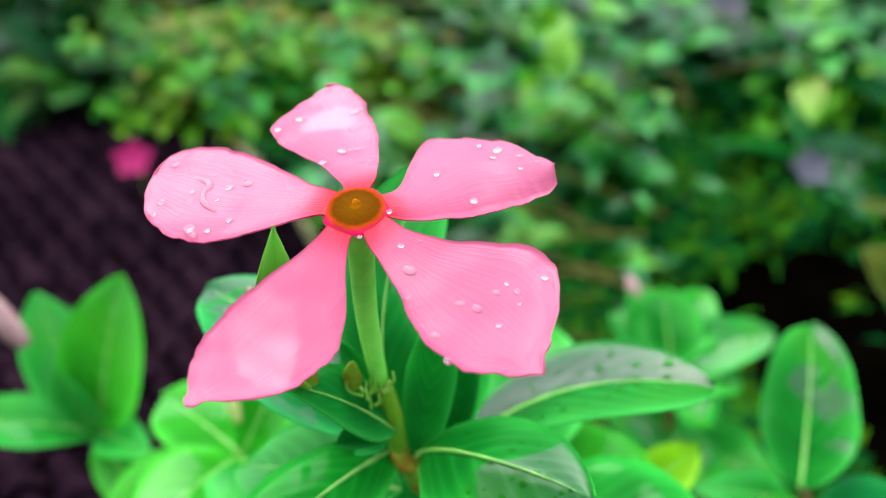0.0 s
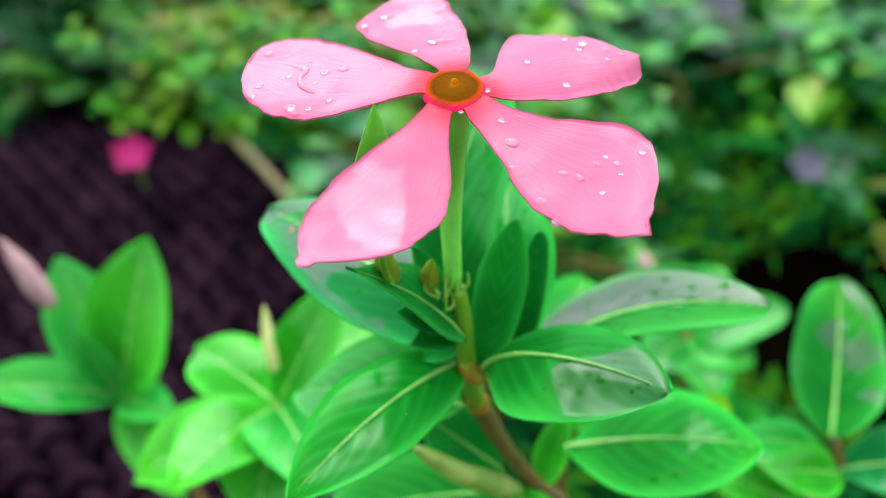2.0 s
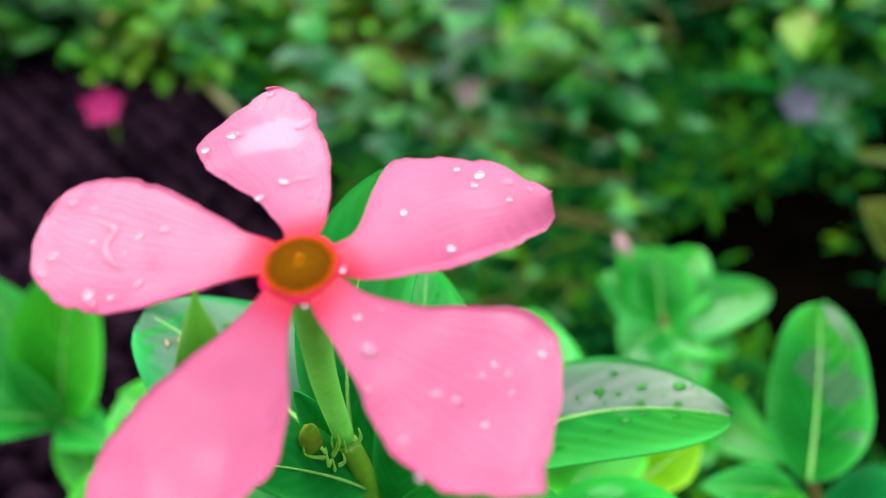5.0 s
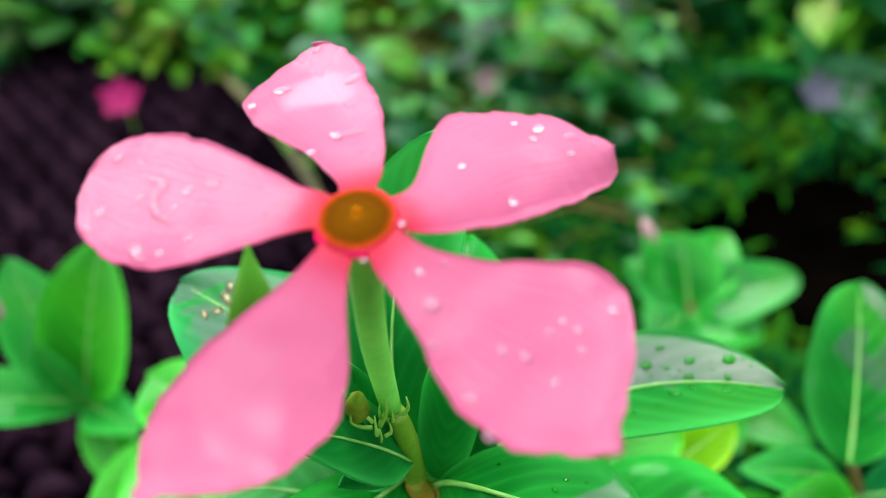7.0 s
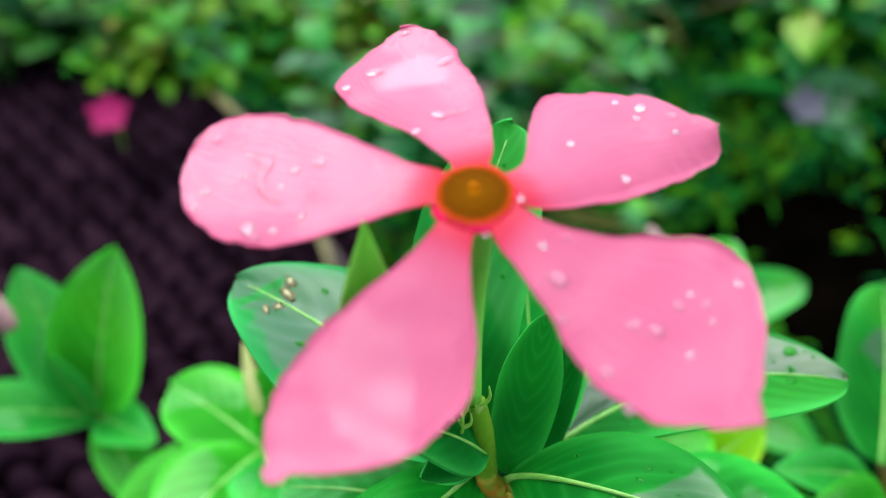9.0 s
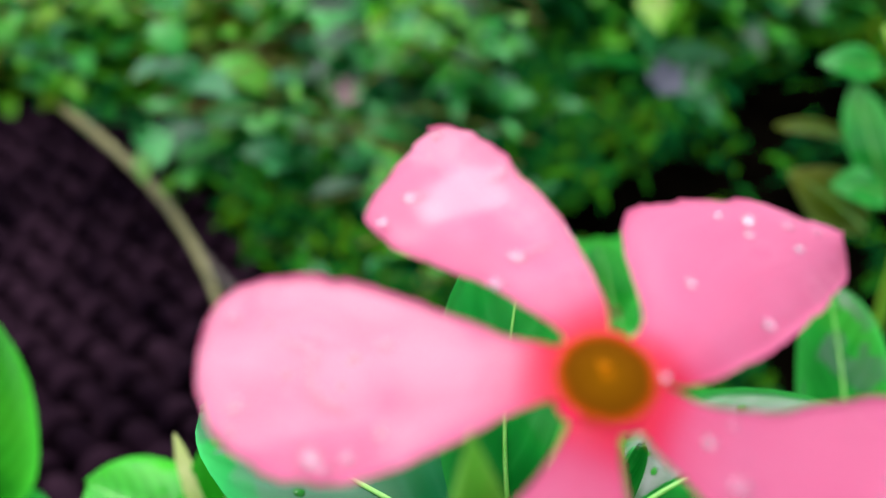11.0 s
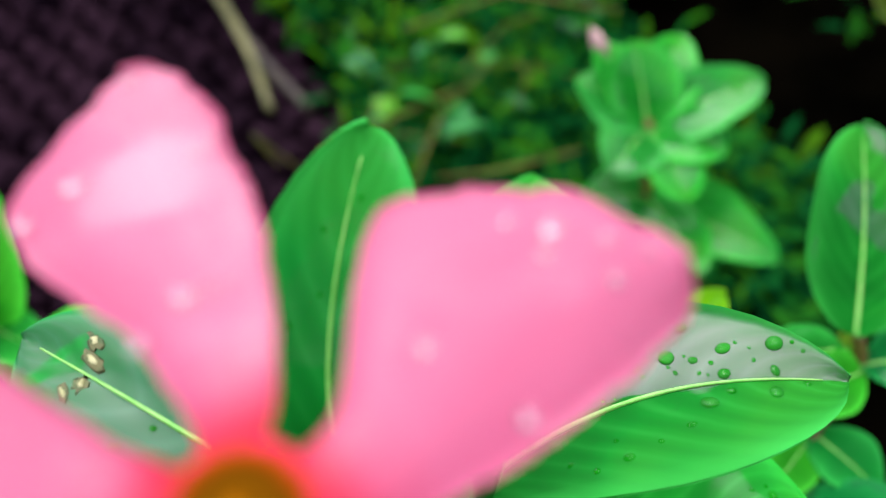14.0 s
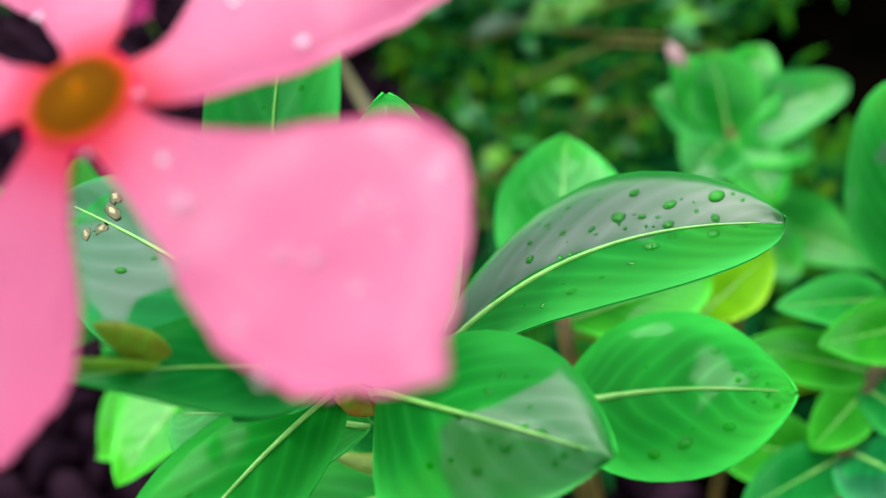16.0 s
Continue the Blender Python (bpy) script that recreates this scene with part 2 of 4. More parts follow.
def petal_material():
    m, t, p = material("petal_pink")
    tc = t.nodes.new("ShaderNodeTexCoord")
    sep = t.nodes.new("ShaderNodeSeparateXYZ")
    t.links.new(tc.outputs["UV"], sep.inputs[0])
    blotch = node(t, "ShaderNodeTexNoise", Scale=130.0, Detail=3.0)
    fine = node(t, "ShaderNodeTexNoise", Scale=1500.0, Detail=3.0)
    t.links.new(tc.outputs["Object"], blotch.inputs["Vector"])
    t.links.new(tc.outputs["Object"], fine.inputs["Vector"])
    u = math_node(t, "ADD", sep.outputs[0], math_node(t, "MULTIPLY", math_node(t, "SUBTRACT", blotch.outputs[0], 0.5), 0.03))
    r = ramp(t, u, [(0.02, (0.60, 0.010, 0.020)), (0.042, (0.70, 0.006, 0.045)), (0.075, (0.70, 0.010, 0.078)), (0.115, (0.71, 0.066, 0.185)), (0.20, (0.69, 0.128, 0.275)), (1.0, (0.68, 0.155, 0.305))])
    # lengthwise streaks; their paler pink also whitens the petal like sky sheen
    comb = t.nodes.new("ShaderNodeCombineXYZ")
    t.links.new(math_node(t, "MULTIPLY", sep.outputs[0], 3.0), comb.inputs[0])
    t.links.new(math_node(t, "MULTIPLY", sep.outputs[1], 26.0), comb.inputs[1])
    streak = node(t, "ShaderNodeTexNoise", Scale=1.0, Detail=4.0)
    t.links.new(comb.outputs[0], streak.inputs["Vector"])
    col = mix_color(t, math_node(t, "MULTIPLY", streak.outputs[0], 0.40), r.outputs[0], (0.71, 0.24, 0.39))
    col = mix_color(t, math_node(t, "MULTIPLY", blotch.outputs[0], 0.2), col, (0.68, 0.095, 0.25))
    # deeper pink edges paint in the rim shading beside the sheen
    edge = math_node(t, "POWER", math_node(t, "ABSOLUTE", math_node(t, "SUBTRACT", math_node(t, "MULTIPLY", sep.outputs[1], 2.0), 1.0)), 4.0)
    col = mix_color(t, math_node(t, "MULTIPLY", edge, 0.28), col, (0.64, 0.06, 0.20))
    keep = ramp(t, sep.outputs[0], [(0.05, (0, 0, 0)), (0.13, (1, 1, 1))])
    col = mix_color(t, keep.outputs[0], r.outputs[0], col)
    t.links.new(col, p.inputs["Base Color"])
    film = node(t, "ShaderNodeTexNoise", Scale=70.0, Detail=3.0, Distortion=0.8)
    t.links.new(tc.outputs["Object"], film.inputs["Vector"])
    gl = ramp(t, film.outputs[0], [(0.5, (0.48,) * 3), (0.6, (0.2,) * 3)])
    t.links.new(gl.outputs[0], p.inputs["Roughness"])
    p.inputs["Specular IOR Level"].default_value = 0.45
    wetp = ramp(t, film.outputs[0], [(0.44, (0.08, 0.08, 0.08)), (0.60, (0.34, 0.34, 0.34))])
    # added gloss for sky sheen on two petals: place in the flower's plane, reach
    lying = wetp.outputs[0]
    for spot, reach in (((-0.0105, -0.0150, 0.0), 0.0066), ((-0.0150, -0.0205, 0.0), 0.0036), ((-0.0040, 0.0215, 0.001), 0.0052)):
        away = t.nodes.new("ShaderNodeVectorMath")
        away.operation = "DISTANCE"
        t.links.new(tc.outputs["Object"], away.inputs[0])
        away.inputs[1].default_value = spot
        near = math_node(t, "SUBTRACT", math_node(t, "ADD", 1.0, math_node(t, "MULTIPLY", math_node(t, "SUBTRACT", blotch.outputs[0], 0.5), 2.4)), math_node(t, "DIVIDE", away.outputs["Value"], reach))
        sheet = ramp(t, near, [(0.0, (0, 0, 0)), (0.35, (0.95, 0.95, 0.95))])
        lying = math_node(t, "MAXIMUM", lying, sheet.outputs[0])
    t.links.new(math_node(t, "MULTIPLY", lying, keep.outputs[0]), p.inputs["Coat Weight"])
    p.inputs["Coat Roughness"].default_value = 0.24
    p.inputs["Coat IOR"].default_value = 1.80
    h = math_node(t, "ADD", math_node(t, "MULTIPLY", streak.outputs[0], 0.8), math_node(t, "MULTIPLY", fine.outputs[0], 0.15))
    bump(t, p, h, 0.32, 0.0006)
    tr = t.nodes.new("ShaderNodeBsdfTranslucent")
    t.links.new(mix_color(t, math_node(t, "MULTIPLY", keep.outputs[0], 0.5), col, (0.86, 0.13, 0.30)), tr.inputs[0])
    mx = t.nodes.new("ShaderNodeMixShader")
    mx.inputs[0].default_value = 0.42
    t.links.new(p.outputs[0], mx.inputs[1])
    t.links.new(tr.outputs[0], mx.inputs[2])
    t.links.new(mx.outputs[0], t.nodes["Material Output"].inputs[0])
    return m


def throat_material():
    m, t, p = material("flower_throat")
    tc = t.nodes.new("ShaderNodeTexCoord")
    ln = t.nodes.new("ShaderNodeVectorMath")
    ln.operation = "LENGTH"
    t.links.new(tc.outputs["Object"], ln.inputs[0])
    n = node(t, "ShaderNodeTexNoise", Scale=900.0, Detail=3.0)
    t.links.new(tc.outputs["Object"], n.inputs["Vector"])
    d = math_node(t, "ADD", math_node(t, "MULTIPLY", ln.outputs["Value"], 204.0), math_node(t, "MULTIPLY", n.outputs[0], 0.12))
    r = ramp(t, d, [(0.0, (0.32, 0.10, 0.0)), (0.22, (0.13, 0.048, 0.0)), (0.62, (0.10, 0.031, 0.0)), (0.74, (0.36, 0.04, 0.004)), (0.86, (0.66, 0.012, 0.085))])
    t.links.new(r.outputs[0], p.inputs["Base Color"])
    p.inputs["Roughness"].default_value = 0.8
    p.inputs["Specular IOR Level"].default_value = 0.02
    bump(t, p, n.outputs[0], 0.6, 0.0004)
    return m


def water_material():
    """Clear water: mostly light passing straight through, and a mirror-like skin."""
    m, t, p = material("water")
    p.inputs["Base Color"].default_value = (1, 1, 1, 1)
    p.inputs["Roughness"].default_value = 0.02
    p.inputs["IOR"].default_value = 1.333
    p.inputs["Transmission Weight"].default_value = 1.0
    clear = t.nodes.new("ShaderNodeBsdfTransparent")
    gloss = t.nodes.new("ShaderNodeBsdfGlossy")
    gloss.inputs["Roughness"].default_value = 0.10
    fres = t.nodes.new("ShaderNodeFresnel")
    fres.inputs["IOR"].default_value = 1.22
    skin = t.nodes.new("ShaderNodeMixShader")
    t.links.new(fres.outputs[0], skin.inputs[0])
    t.links.new(clear.outputs[0], skin.inputs[1])
    t.links.new(gloss.outputs[0], skin.inputs[2])
    both = t.nodes.new("ShaderNodeMixShader")
    both.inputs[0].default_value = 0.15
    t.links.new(skin.outputs[0], both.inputs[1])
    # pale pink diffuse paints in the light that a drop gathers
    glow = t.nodes.new("ShaderNodeBsdfDiffuse")
    glow.inputs[0].default_value = (1, 0.66, 0.80, 1)
    t.links.new(glow.outputs[0], both.inputs[2])
    t.links.new(both.outputs[0], t.nodes["Material Output"].inputs[0])
    return m


def leaf_water_material():
    """Water on a leaf: its green tint imitates bent light, with a faint skin."""
    m, t, p = material("water_on_leaf")
    clear = t.nodes.new("ShaderNodeBsdfTransparent")
    clear.inputs[0].default_value = (0.26, 0.95, 0.22, 1)
    gloss = t.nodes.new("ShaderNodeBsdfGlossy")
    gloss.inputs["Roughness"].default_value = 0.04
    fres = t.nodes.new("ShaderNodeFresnel")
    fres.inputs["IOR"].default_value = 1.3
    skin = t.nodes.new("ShaderNodeMixShader")
    t.links.new(fres.outputs[0], skin.inputs[0])
    t.links.new(clear.outputs[0], skin.inputs[1])
    t.links.new(gloss.outputs[0], skin.inputs[2])
    t.links.new(skin.outputs[0], t.nodes["Material Output"].inputs[0])
    return m


def weed_material(name="weed_leaves", depth=0.47, shine=0.06, tone_drop=0.3):
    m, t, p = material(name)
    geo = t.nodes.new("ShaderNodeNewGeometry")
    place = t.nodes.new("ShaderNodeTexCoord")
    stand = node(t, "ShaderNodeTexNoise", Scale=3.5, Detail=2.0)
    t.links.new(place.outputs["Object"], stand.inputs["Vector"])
    kind = math_node(t, "ADD", math_node(t, "MULTIPLY", geo.outputs["Random Per Island"], 0.62), math_node(t, "MULTIPLY", math_node(t, "SUBTRACT", stand.outputs[0], tone_drop), 0.95))
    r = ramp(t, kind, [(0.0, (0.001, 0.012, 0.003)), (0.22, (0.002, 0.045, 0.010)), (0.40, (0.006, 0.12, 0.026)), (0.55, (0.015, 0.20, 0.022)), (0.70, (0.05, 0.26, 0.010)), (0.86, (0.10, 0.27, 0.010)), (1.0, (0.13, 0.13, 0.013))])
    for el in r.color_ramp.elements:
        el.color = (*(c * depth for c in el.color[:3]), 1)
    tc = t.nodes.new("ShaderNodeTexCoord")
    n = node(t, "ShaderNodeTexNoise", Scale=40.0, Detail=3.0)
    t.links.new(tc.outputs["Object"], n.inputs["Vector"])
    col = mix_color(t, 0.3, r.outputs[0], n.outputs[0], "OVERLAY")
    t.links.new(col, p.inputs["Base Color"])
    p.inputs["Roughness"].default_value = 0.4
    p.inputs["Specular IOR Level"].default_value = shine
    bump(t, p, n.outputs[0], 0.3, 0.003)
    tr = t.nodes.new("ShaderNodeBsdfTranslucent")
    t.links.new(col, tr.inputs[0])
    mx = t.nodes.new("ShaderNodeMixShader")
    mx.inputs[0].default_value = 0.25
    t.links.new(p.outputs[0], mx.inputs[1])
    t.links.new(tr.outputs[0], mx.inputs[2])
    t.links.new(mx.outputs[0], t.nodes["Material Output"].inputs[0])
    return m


# light put into weed colour: lit copy near, dim copies far and creeping
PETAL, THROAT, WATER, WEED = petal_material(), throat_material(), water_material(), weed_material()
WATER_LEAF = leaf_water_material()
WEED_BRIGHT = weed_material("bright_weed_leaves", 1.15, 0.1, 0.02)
WEED_NEAR_LIT = weed_material("near_weed_lit", 1.35, 0.3, 0.34)
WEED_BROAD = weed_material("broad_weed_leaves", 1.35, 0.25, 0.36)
WEED_LOW_DIM = weed_material("creeping_weed_dim", 0.56, 0.0)


# ---------------------------------------------------------------- building helpers
def link_mesh(name, verts, faces, mat, parent=None, label="", uvs=None, smooth=True, matrix=None):
    me = bpy.data.meshes.new(name)
    me.from_pydata([tuple(v) for v in verts], [], [tuple(f) for f in faces])
    if uvs is not None:
        layer = me.uv_layers.new(name="UVMap")
        idx = np.empty(len(me.loops), dtype=np.int32)
        me.loops.foreach_get("vertex_index", idx)
        layer.data.foreach_set("uv", np.asarray(uvs, dtype=np.float32)[idx].ravel())
    if smooth:
        me.polygons.foreach_set("use_smooth", np.ones(len(me.polygons), dtype=bool))
    me.materials.append(mat)
    ob = new(name, me)
    if parent is not None:
        ob.parent = parent
    if matrix is not None:
        ob.matrix_basis = matrix
    if label:
        ob["label"] = label
    return ob


def thick_sheet(pts, thick):
    """A grid of points (rows, columns, xyz) as a closed sheet of that thickness: vertices, faces, uv."""
    nu, nv, _ = pts.shape
    du, dv = np.gradient(pts, axis=0), np.gradient(pts, axis=1)
    n = np.cross(du, dv)
    n /= np.linalg.norm(n, axis=2, keepdims=True) + 1e-12
    n[np.abs(n).sum(axis=2) < 1e-6] = (0, 0, 1)
    top, low = pts.reshape(-1, 3), (pts - n * thick).reshape(-1, 3)
    k = nu * nv
    at = lambda i, j: i * nv + j
    faces = []
    for i in range(nu - 1):
        for j in range(nv - 1):
            q = (at(i, j), at(i + 1, j), at(i + 1, j + 1), at(i, j + 1))
            faces.append(q)
            faces.append(tuple(k + a for a in reversed(q)))
    ring = [at(0, j) for j in range(nv)] + [at(i, nv - 1) for i in range(1, nu)] + [at(nu - 1, j) for j in range(nv - 2, -1, -1)] + [at(i, 0) for i in range(nu - 2, 0, -1)]
    for a, b in zip(ring, ring[1:] + ring[:1]):
        faces.append((b, a, k + a, k + b))
    uu, vv = np.meshgrid(np.linspace(0, 1, nu), np.linspace(0, 1, nv), indexing="ij")
    uv = np.stack([uu, vv], 2).reshape(-1, 2)
    return np.vstack([top, low]), faces, np.vstack([uv, uv])


def tube(name, path, radii, mat, parent=None, label="", sides=8, origin=(0, 0, 0)):
    """A round stem along the points, with a radius at each, its ends closed."""
    path = [Vector(p) - Vector(origin) for p in path]
    fine, rad = [], []
    for i in range(len(path) - 1):
        p0, p1, p2, p3 = path[max(i - 1, 0)], path[i], path[i + 1], path[min(i + 2, len(path) - 1)]
        for s in range(4):
            f = s / 4
            fine.append(0.5 * ((2 * p1) + (p2 - p0) * f + (2 * p0 - 5 * p1 + 4 * p2 - p3) * f * f + (3 * p1 - p0 - 3 * p2 + p3) * f ** 3))
            rad.append(radii[i] * (1 - f) + radii[i + 1] * f)
    fine.append(path[-1])
    rad.append(radii[-1])
    verts, faces = [], []
    side = Vector((1, 0.3, 0.1))
    for i, p in enumerate(fine):
        d = (fine[min(i + 1, len(fine) - 1)] - fine[max(i - 1, 0)]).normalized()
        a = (side - d * side.dot(d)).normalized()
        b = d.cross(a)
        for s in range(sides):
            w = 2 * math.pi * s / sides
            verts.append(p + (a * math.cos(w) + b * math.sin(w)) * rad[i])
    for i in range(len(fine) - 1):
        for s in range(sides):
            faces.append((i * sides + s, i * sides + (s + 1) % sides, (i + 1) * sides + (s + 1) % sides, (i + 1) * sides + s))
    faces.append(tuple(reversed(range(sides))))
    last = (len(fine) - 1) * sides
    faces.append(tuple(range(last, last + sides)))
    return link_mesh(name, verts, faces, mat, parent, label)


def frame_of(base, tip, normal):
    """The turn that lays x along base to tip and z near the normal."""
    x = (Vector(tip) - Vector(base)).normalized()
    z = Vector(normal)
    z = (z - x * z.dot(x)).normalized()
    y = z.cross(x)
    m = Matrix((x, y, z)).transposed().to_4x4()
    m.translation = Vector(base)
    return m


def leaf_point(length, width, fold, bend, u, v, seed=0, blunt=0.75, wave=0.04, fat=0.9, sweep=0.0):
    """A point of a leaf's upper face: u from the base to the tip, v from -1 to 1 across."""
    w = 0.5 * width * (math.sin(math.pi * min(max(u, 0.0), 1.0) ** fat) ** blunt) * (1 - 0.04 * math.sin(9 * u + seed))
    w = max(w, 0.012 * width)
    n = 24
    x = z = 0.0
    total = sum(math.cos(bend * (0.5 - (i + 0.5) / n)) for i in range(n))
    steps = u * n
    for i in range(n):
        part_step = min(max(steps - i, 0.0), 1.0)
        a = bend * (0.5 - (i + 0.5) / n)
        x += math.cos(a) * part_step
        z += math.sin(a) * part_step
    x, z = x / total * length, z / total * length
    a = bend * (0.5 - u)
    h = fold * abs(v) * w - 0.35 * fold * v * v * w + wave * width * math.sin(7 * u + 3 * seed + 1.5 * v) * abs(v)
    return Vector((x - math.sin(a) * h, v * w + sweep * length * math.sin(math.pi * u), z + math.cos(a) * h))


LEAVES = {}


def leaf(plant, base, tip, width, normal=(0, -0.3, 1), fold=0.35, bend=0.5, mat=None, label="", rib=True, key="", blunt=0.75, fat=0.9, thick=0.00035, sweep=0.0):
    """One leaf of a plant, with its midrib as a part of its own."""
    seed = len(LEAVES) * 1.7
    origin = plant.location
    m = frame_of(base, tip, normal)
    length = (Vector(tip) - Vector(base)).length
    nu, nv = 20, 11
    pts = np.zeros((nu, nv, 3))
    for i in range(nu):
        for j in range(nv):
            pts[i, j] = leaf_point(length, width, fold, bend, 0.5 - 0.5 * math.cos(math.pi * i / (nu - 1)), j / (nv - 1) * 2 - 1, seed, blunt, fat=fat, sweep=sweep)
    # columns run so that the faces look up
    v, f, uv = thick_sheet(pts, thick)
    ob = link_mesh("leaf", v, f, mat or LEAF, plant, label, uv, matrix=Matrix.Translation(-origin) @ m)
    if rib:
        path = [leaf_point(length, width, fold, bend, k / 9 * 0.94, 0, seed, blunt, fat=fat, sweep=sweep) + Vector((0, 0, 0.0001)) for k in range(10)]
        r = 0.0145 * width + 0.00008
        tube("midrib", path, [r * (1.25 - 1.05 * k / 9) for k in range(10)], MIDRIB, ob, sides=6)
    LEAVES[key or len(LEAVES)] = (m, length, width, fold, bend, seed, blunt, fat, sweep)
    return ob


def plant_base(name, at, label, category="plant", group=""):
    ob = new(name)
    ob.location = at
    ob.empty_display_size = 0.02
    return tagged(ob, label, category, group)


def bud(plant, base, tip, radius, mat, label="", name="bud"):
    """A closed, pointed bud."""
    origin = plant.location
    m = Matrix.Translation(-origin) @ frame_of(base, tip, (0.2, -1, 0.3))
    L = (Vector(tip) - Vector(base)).length
    verts, faces, sides, rows = [], [], 10, 12
    for i in range(rows + 1):
        u = i / rows
        r = radius * max(0.03, math.sin(math.pi * (0.12 + 0.88 * u) ** 0.8) ** 0.8)
        for s in range(sides):
            w = 2 * math.pi * s / sides + 1.2 * u
            rr = r * (1 + 0.08 * math.sin(5 * w))
            verts.append((u * L, rr * math.cos(w), rr * math.sin(w)))
    for i in range(rows):
        for s in range(sides):
            faces.append((i * sides + s, i * sides + (s + 1) % sides, (i + 1) * sides + (s + 1) % sides, (i + 1) * sides + s))
    faces.append(tuple(reversed(range(sides))))
    faces.append(tuple(range(rows * sides, rows * sides + sides)))
    return link_mesh(name, verts, faces, mat, plant, label, matrix=m)


# ---------------------------------------------------------------- ground, mat
def build_ground():
    n = 60
    c = np.sign(np.linspace(-1, 1, n)) * np.abs(np.linspace(-1, 1, n)) ** 4 * 60
    verts, faces = [], []
    for y in c:
        for x in c:
            z = -0.012 + 0.012 * noise.noise((x * 3, y * 3, 0)) if abs(x) < 4 and abs(y) < 4 else -0.012
            verts.append((x, y + 1, z))
    for i in range(n - 1):
        for j in range(n - 1):
            faces.append((i * n + j, i * n + j + 1, (i + 1) * n + j + 1, (i + 1) * n + j))
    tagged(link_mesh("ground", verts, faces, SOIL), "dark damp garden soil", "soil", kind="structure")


build_ground()


def build_mat():
    """Rounded strips woven over and under each other, aslant to the mat's edges."""
    mat = plant_base("woven_mat", (-0.53, 0.90, 0.004), "dark brown woven strip mat lying on soil", "mat")
    turn = Matrix.Rotation(radians(20), 4, "Z")
    pitch, half, wide, long = 0.040, 0.0145, 0.42, 0.74
    slant = radians(18)

    def strip(index, along):
        across = Vector((-along.y, along.x, 0))
        off = across * (index * pitch)
        # the stretch of this strip that lies on the mat
        lo, hi = -9.0, 9.0
        for o, d, lim in ((off.x, along.x, wide), (off.y, along.y, long)):
            a, b = sorted(((-lim - o) / d, (lim - o) / d))
            lo, hi = max(lo, a), min(hi, b)
        if hi - lo < 0.05:
            return
        steps = max(4, int((hi - lo) / pitch * 5))
        verts, faces = [], []
        for i in range(steps + 1):
            t = lo + (hi - lo) * i / steps
            c = off + along * t
            z = 0.019 + 0.0155 * math.cos(math.pi * (t / pitch + index + (0 if along.x > 0.5 else 1)))
            for e, dz in ((-1, -0.013), (-0.6, -0.004), (0, 0.0022), (0.6, -0.004), (1, -0.013)):
                p = c + across * (half * e)
                verts.append((p.x, p.y, z + dz))
            for e in (0.5, -0.5):
                p = c + across * (half * e)
                verts.append((p.x, p.y, z - 0.0135))
        for i in range(steps):
            for k in range(7):
                a, b = i * 7 + k, i * 7 + (k + 1) % 7
                faces.append((a, a + 7, b + 7, b))
        faces.append(tuple(range(7)))
        faces.append(tuple(reversed(range(steps * 7, steps * 7 + 7))))
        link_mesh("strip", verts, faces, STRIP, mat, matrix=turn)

    for along in (Vector((math.cos(slant), math.sin(slant), 0)), Vector((-math.sin(slant), math.cos(slant), 0))):
        for index in range(-22, 23):
            strip(index, along)
    return mat


build_mat()


# ---------------------------------------------------------------- the main periwinkle
main = plant_base("periwinkle_plant", (0.014, 0.120, 0.0), "periwinkle plant with one open pink flower, wet green leaves", "plant", "periwinkles")
O = main.location
tube("stem", [(-0.0045, 0.1225, 0.4985), (-0.0072, 0.1120, 0.5140), (-0.0084, 0.1088, 0.5270), (-0.0096, 0.1066, 0.5350)], [0.0016, 0.0016, 0.0016, 0.0014], STEM, main, "green stem, brownish at the joint", origin=O)
tube("lower_stem", [(0.014, 0.120, -0.01), (0.018, 0.126, 0.30), (0.020, 0.131, 0.44), (0.0161, 0.1325, 0.4602), (0.0098, 0.1315, 0.4678), (0.0022, 0.1275, 0.4817), (-0.0020, 0.1250, 0.4915), (-0.0045, 0.1225, 0.4985)], [0.004, 0.0028, 0.0020, 0.0018, 0.0017, 0.0016, 0.0020, 0.0021], STEM_BROWN, main, "brown woody lower stem", origin=O)
tube("seed_pod", [(0.0052, 0.1280, 0.4712), (0.0036, 0.1272, 0.4716), (0.0005, 0.1262, 0.4735), (-0.0072, 0.1240, 0.4790), (-0.0130, 0.1225, 0.4842), (-0.0170, 0.1216, 0.4885)], [0.0008, 0.0018, 0.0025, 0.0024, 0.0018, 0.0006], POD, main, "plump pale olive seed pod", sides=12, origin=O)
tube("stem_joint", [(-0.0052, 0.1232, 0.4965), (-0.0045, 0.1222, 0.4990), (-0.0048, 0.1205, 0.5015)], [0.0014, 0.0024, 0.0014], NODE_BROWN, main, "brownish swollen joint", sides=10, origin=O)
tube("stem_joint", [(-0.0078, 0.1096, 0.5185), (-0.0070, 0.1100, 0.5160), (-0.0052, 0.1102, 0.5150), (-0.0036, 0.1108, 0.5160)], [0.0014, 0.0018, 0.0015, 0.0007], NODE_BROWN, main, "brownish swollen joint", sides=10, origin=O)

C = Vector((-0.0104, 0.0945, 0.5695))
EX, EY, EN = Vector((0.9996, -0.0085, 0.0257)), Vector((0.0, 0.9498, 0.3128)), Vector((-0.0271, -0.3127, 0.9495))
FLOWER = Matrix((EX, EY, EN)).transposed().to_4x4()
FLOWER.translation = C


def dome(r, droop):
    """The height of the petals over the flower's plane, r from its axis, in millimetres."""
    return 3.2 - droop * (1 - math.exp(-(r / 16) ** 1.7))


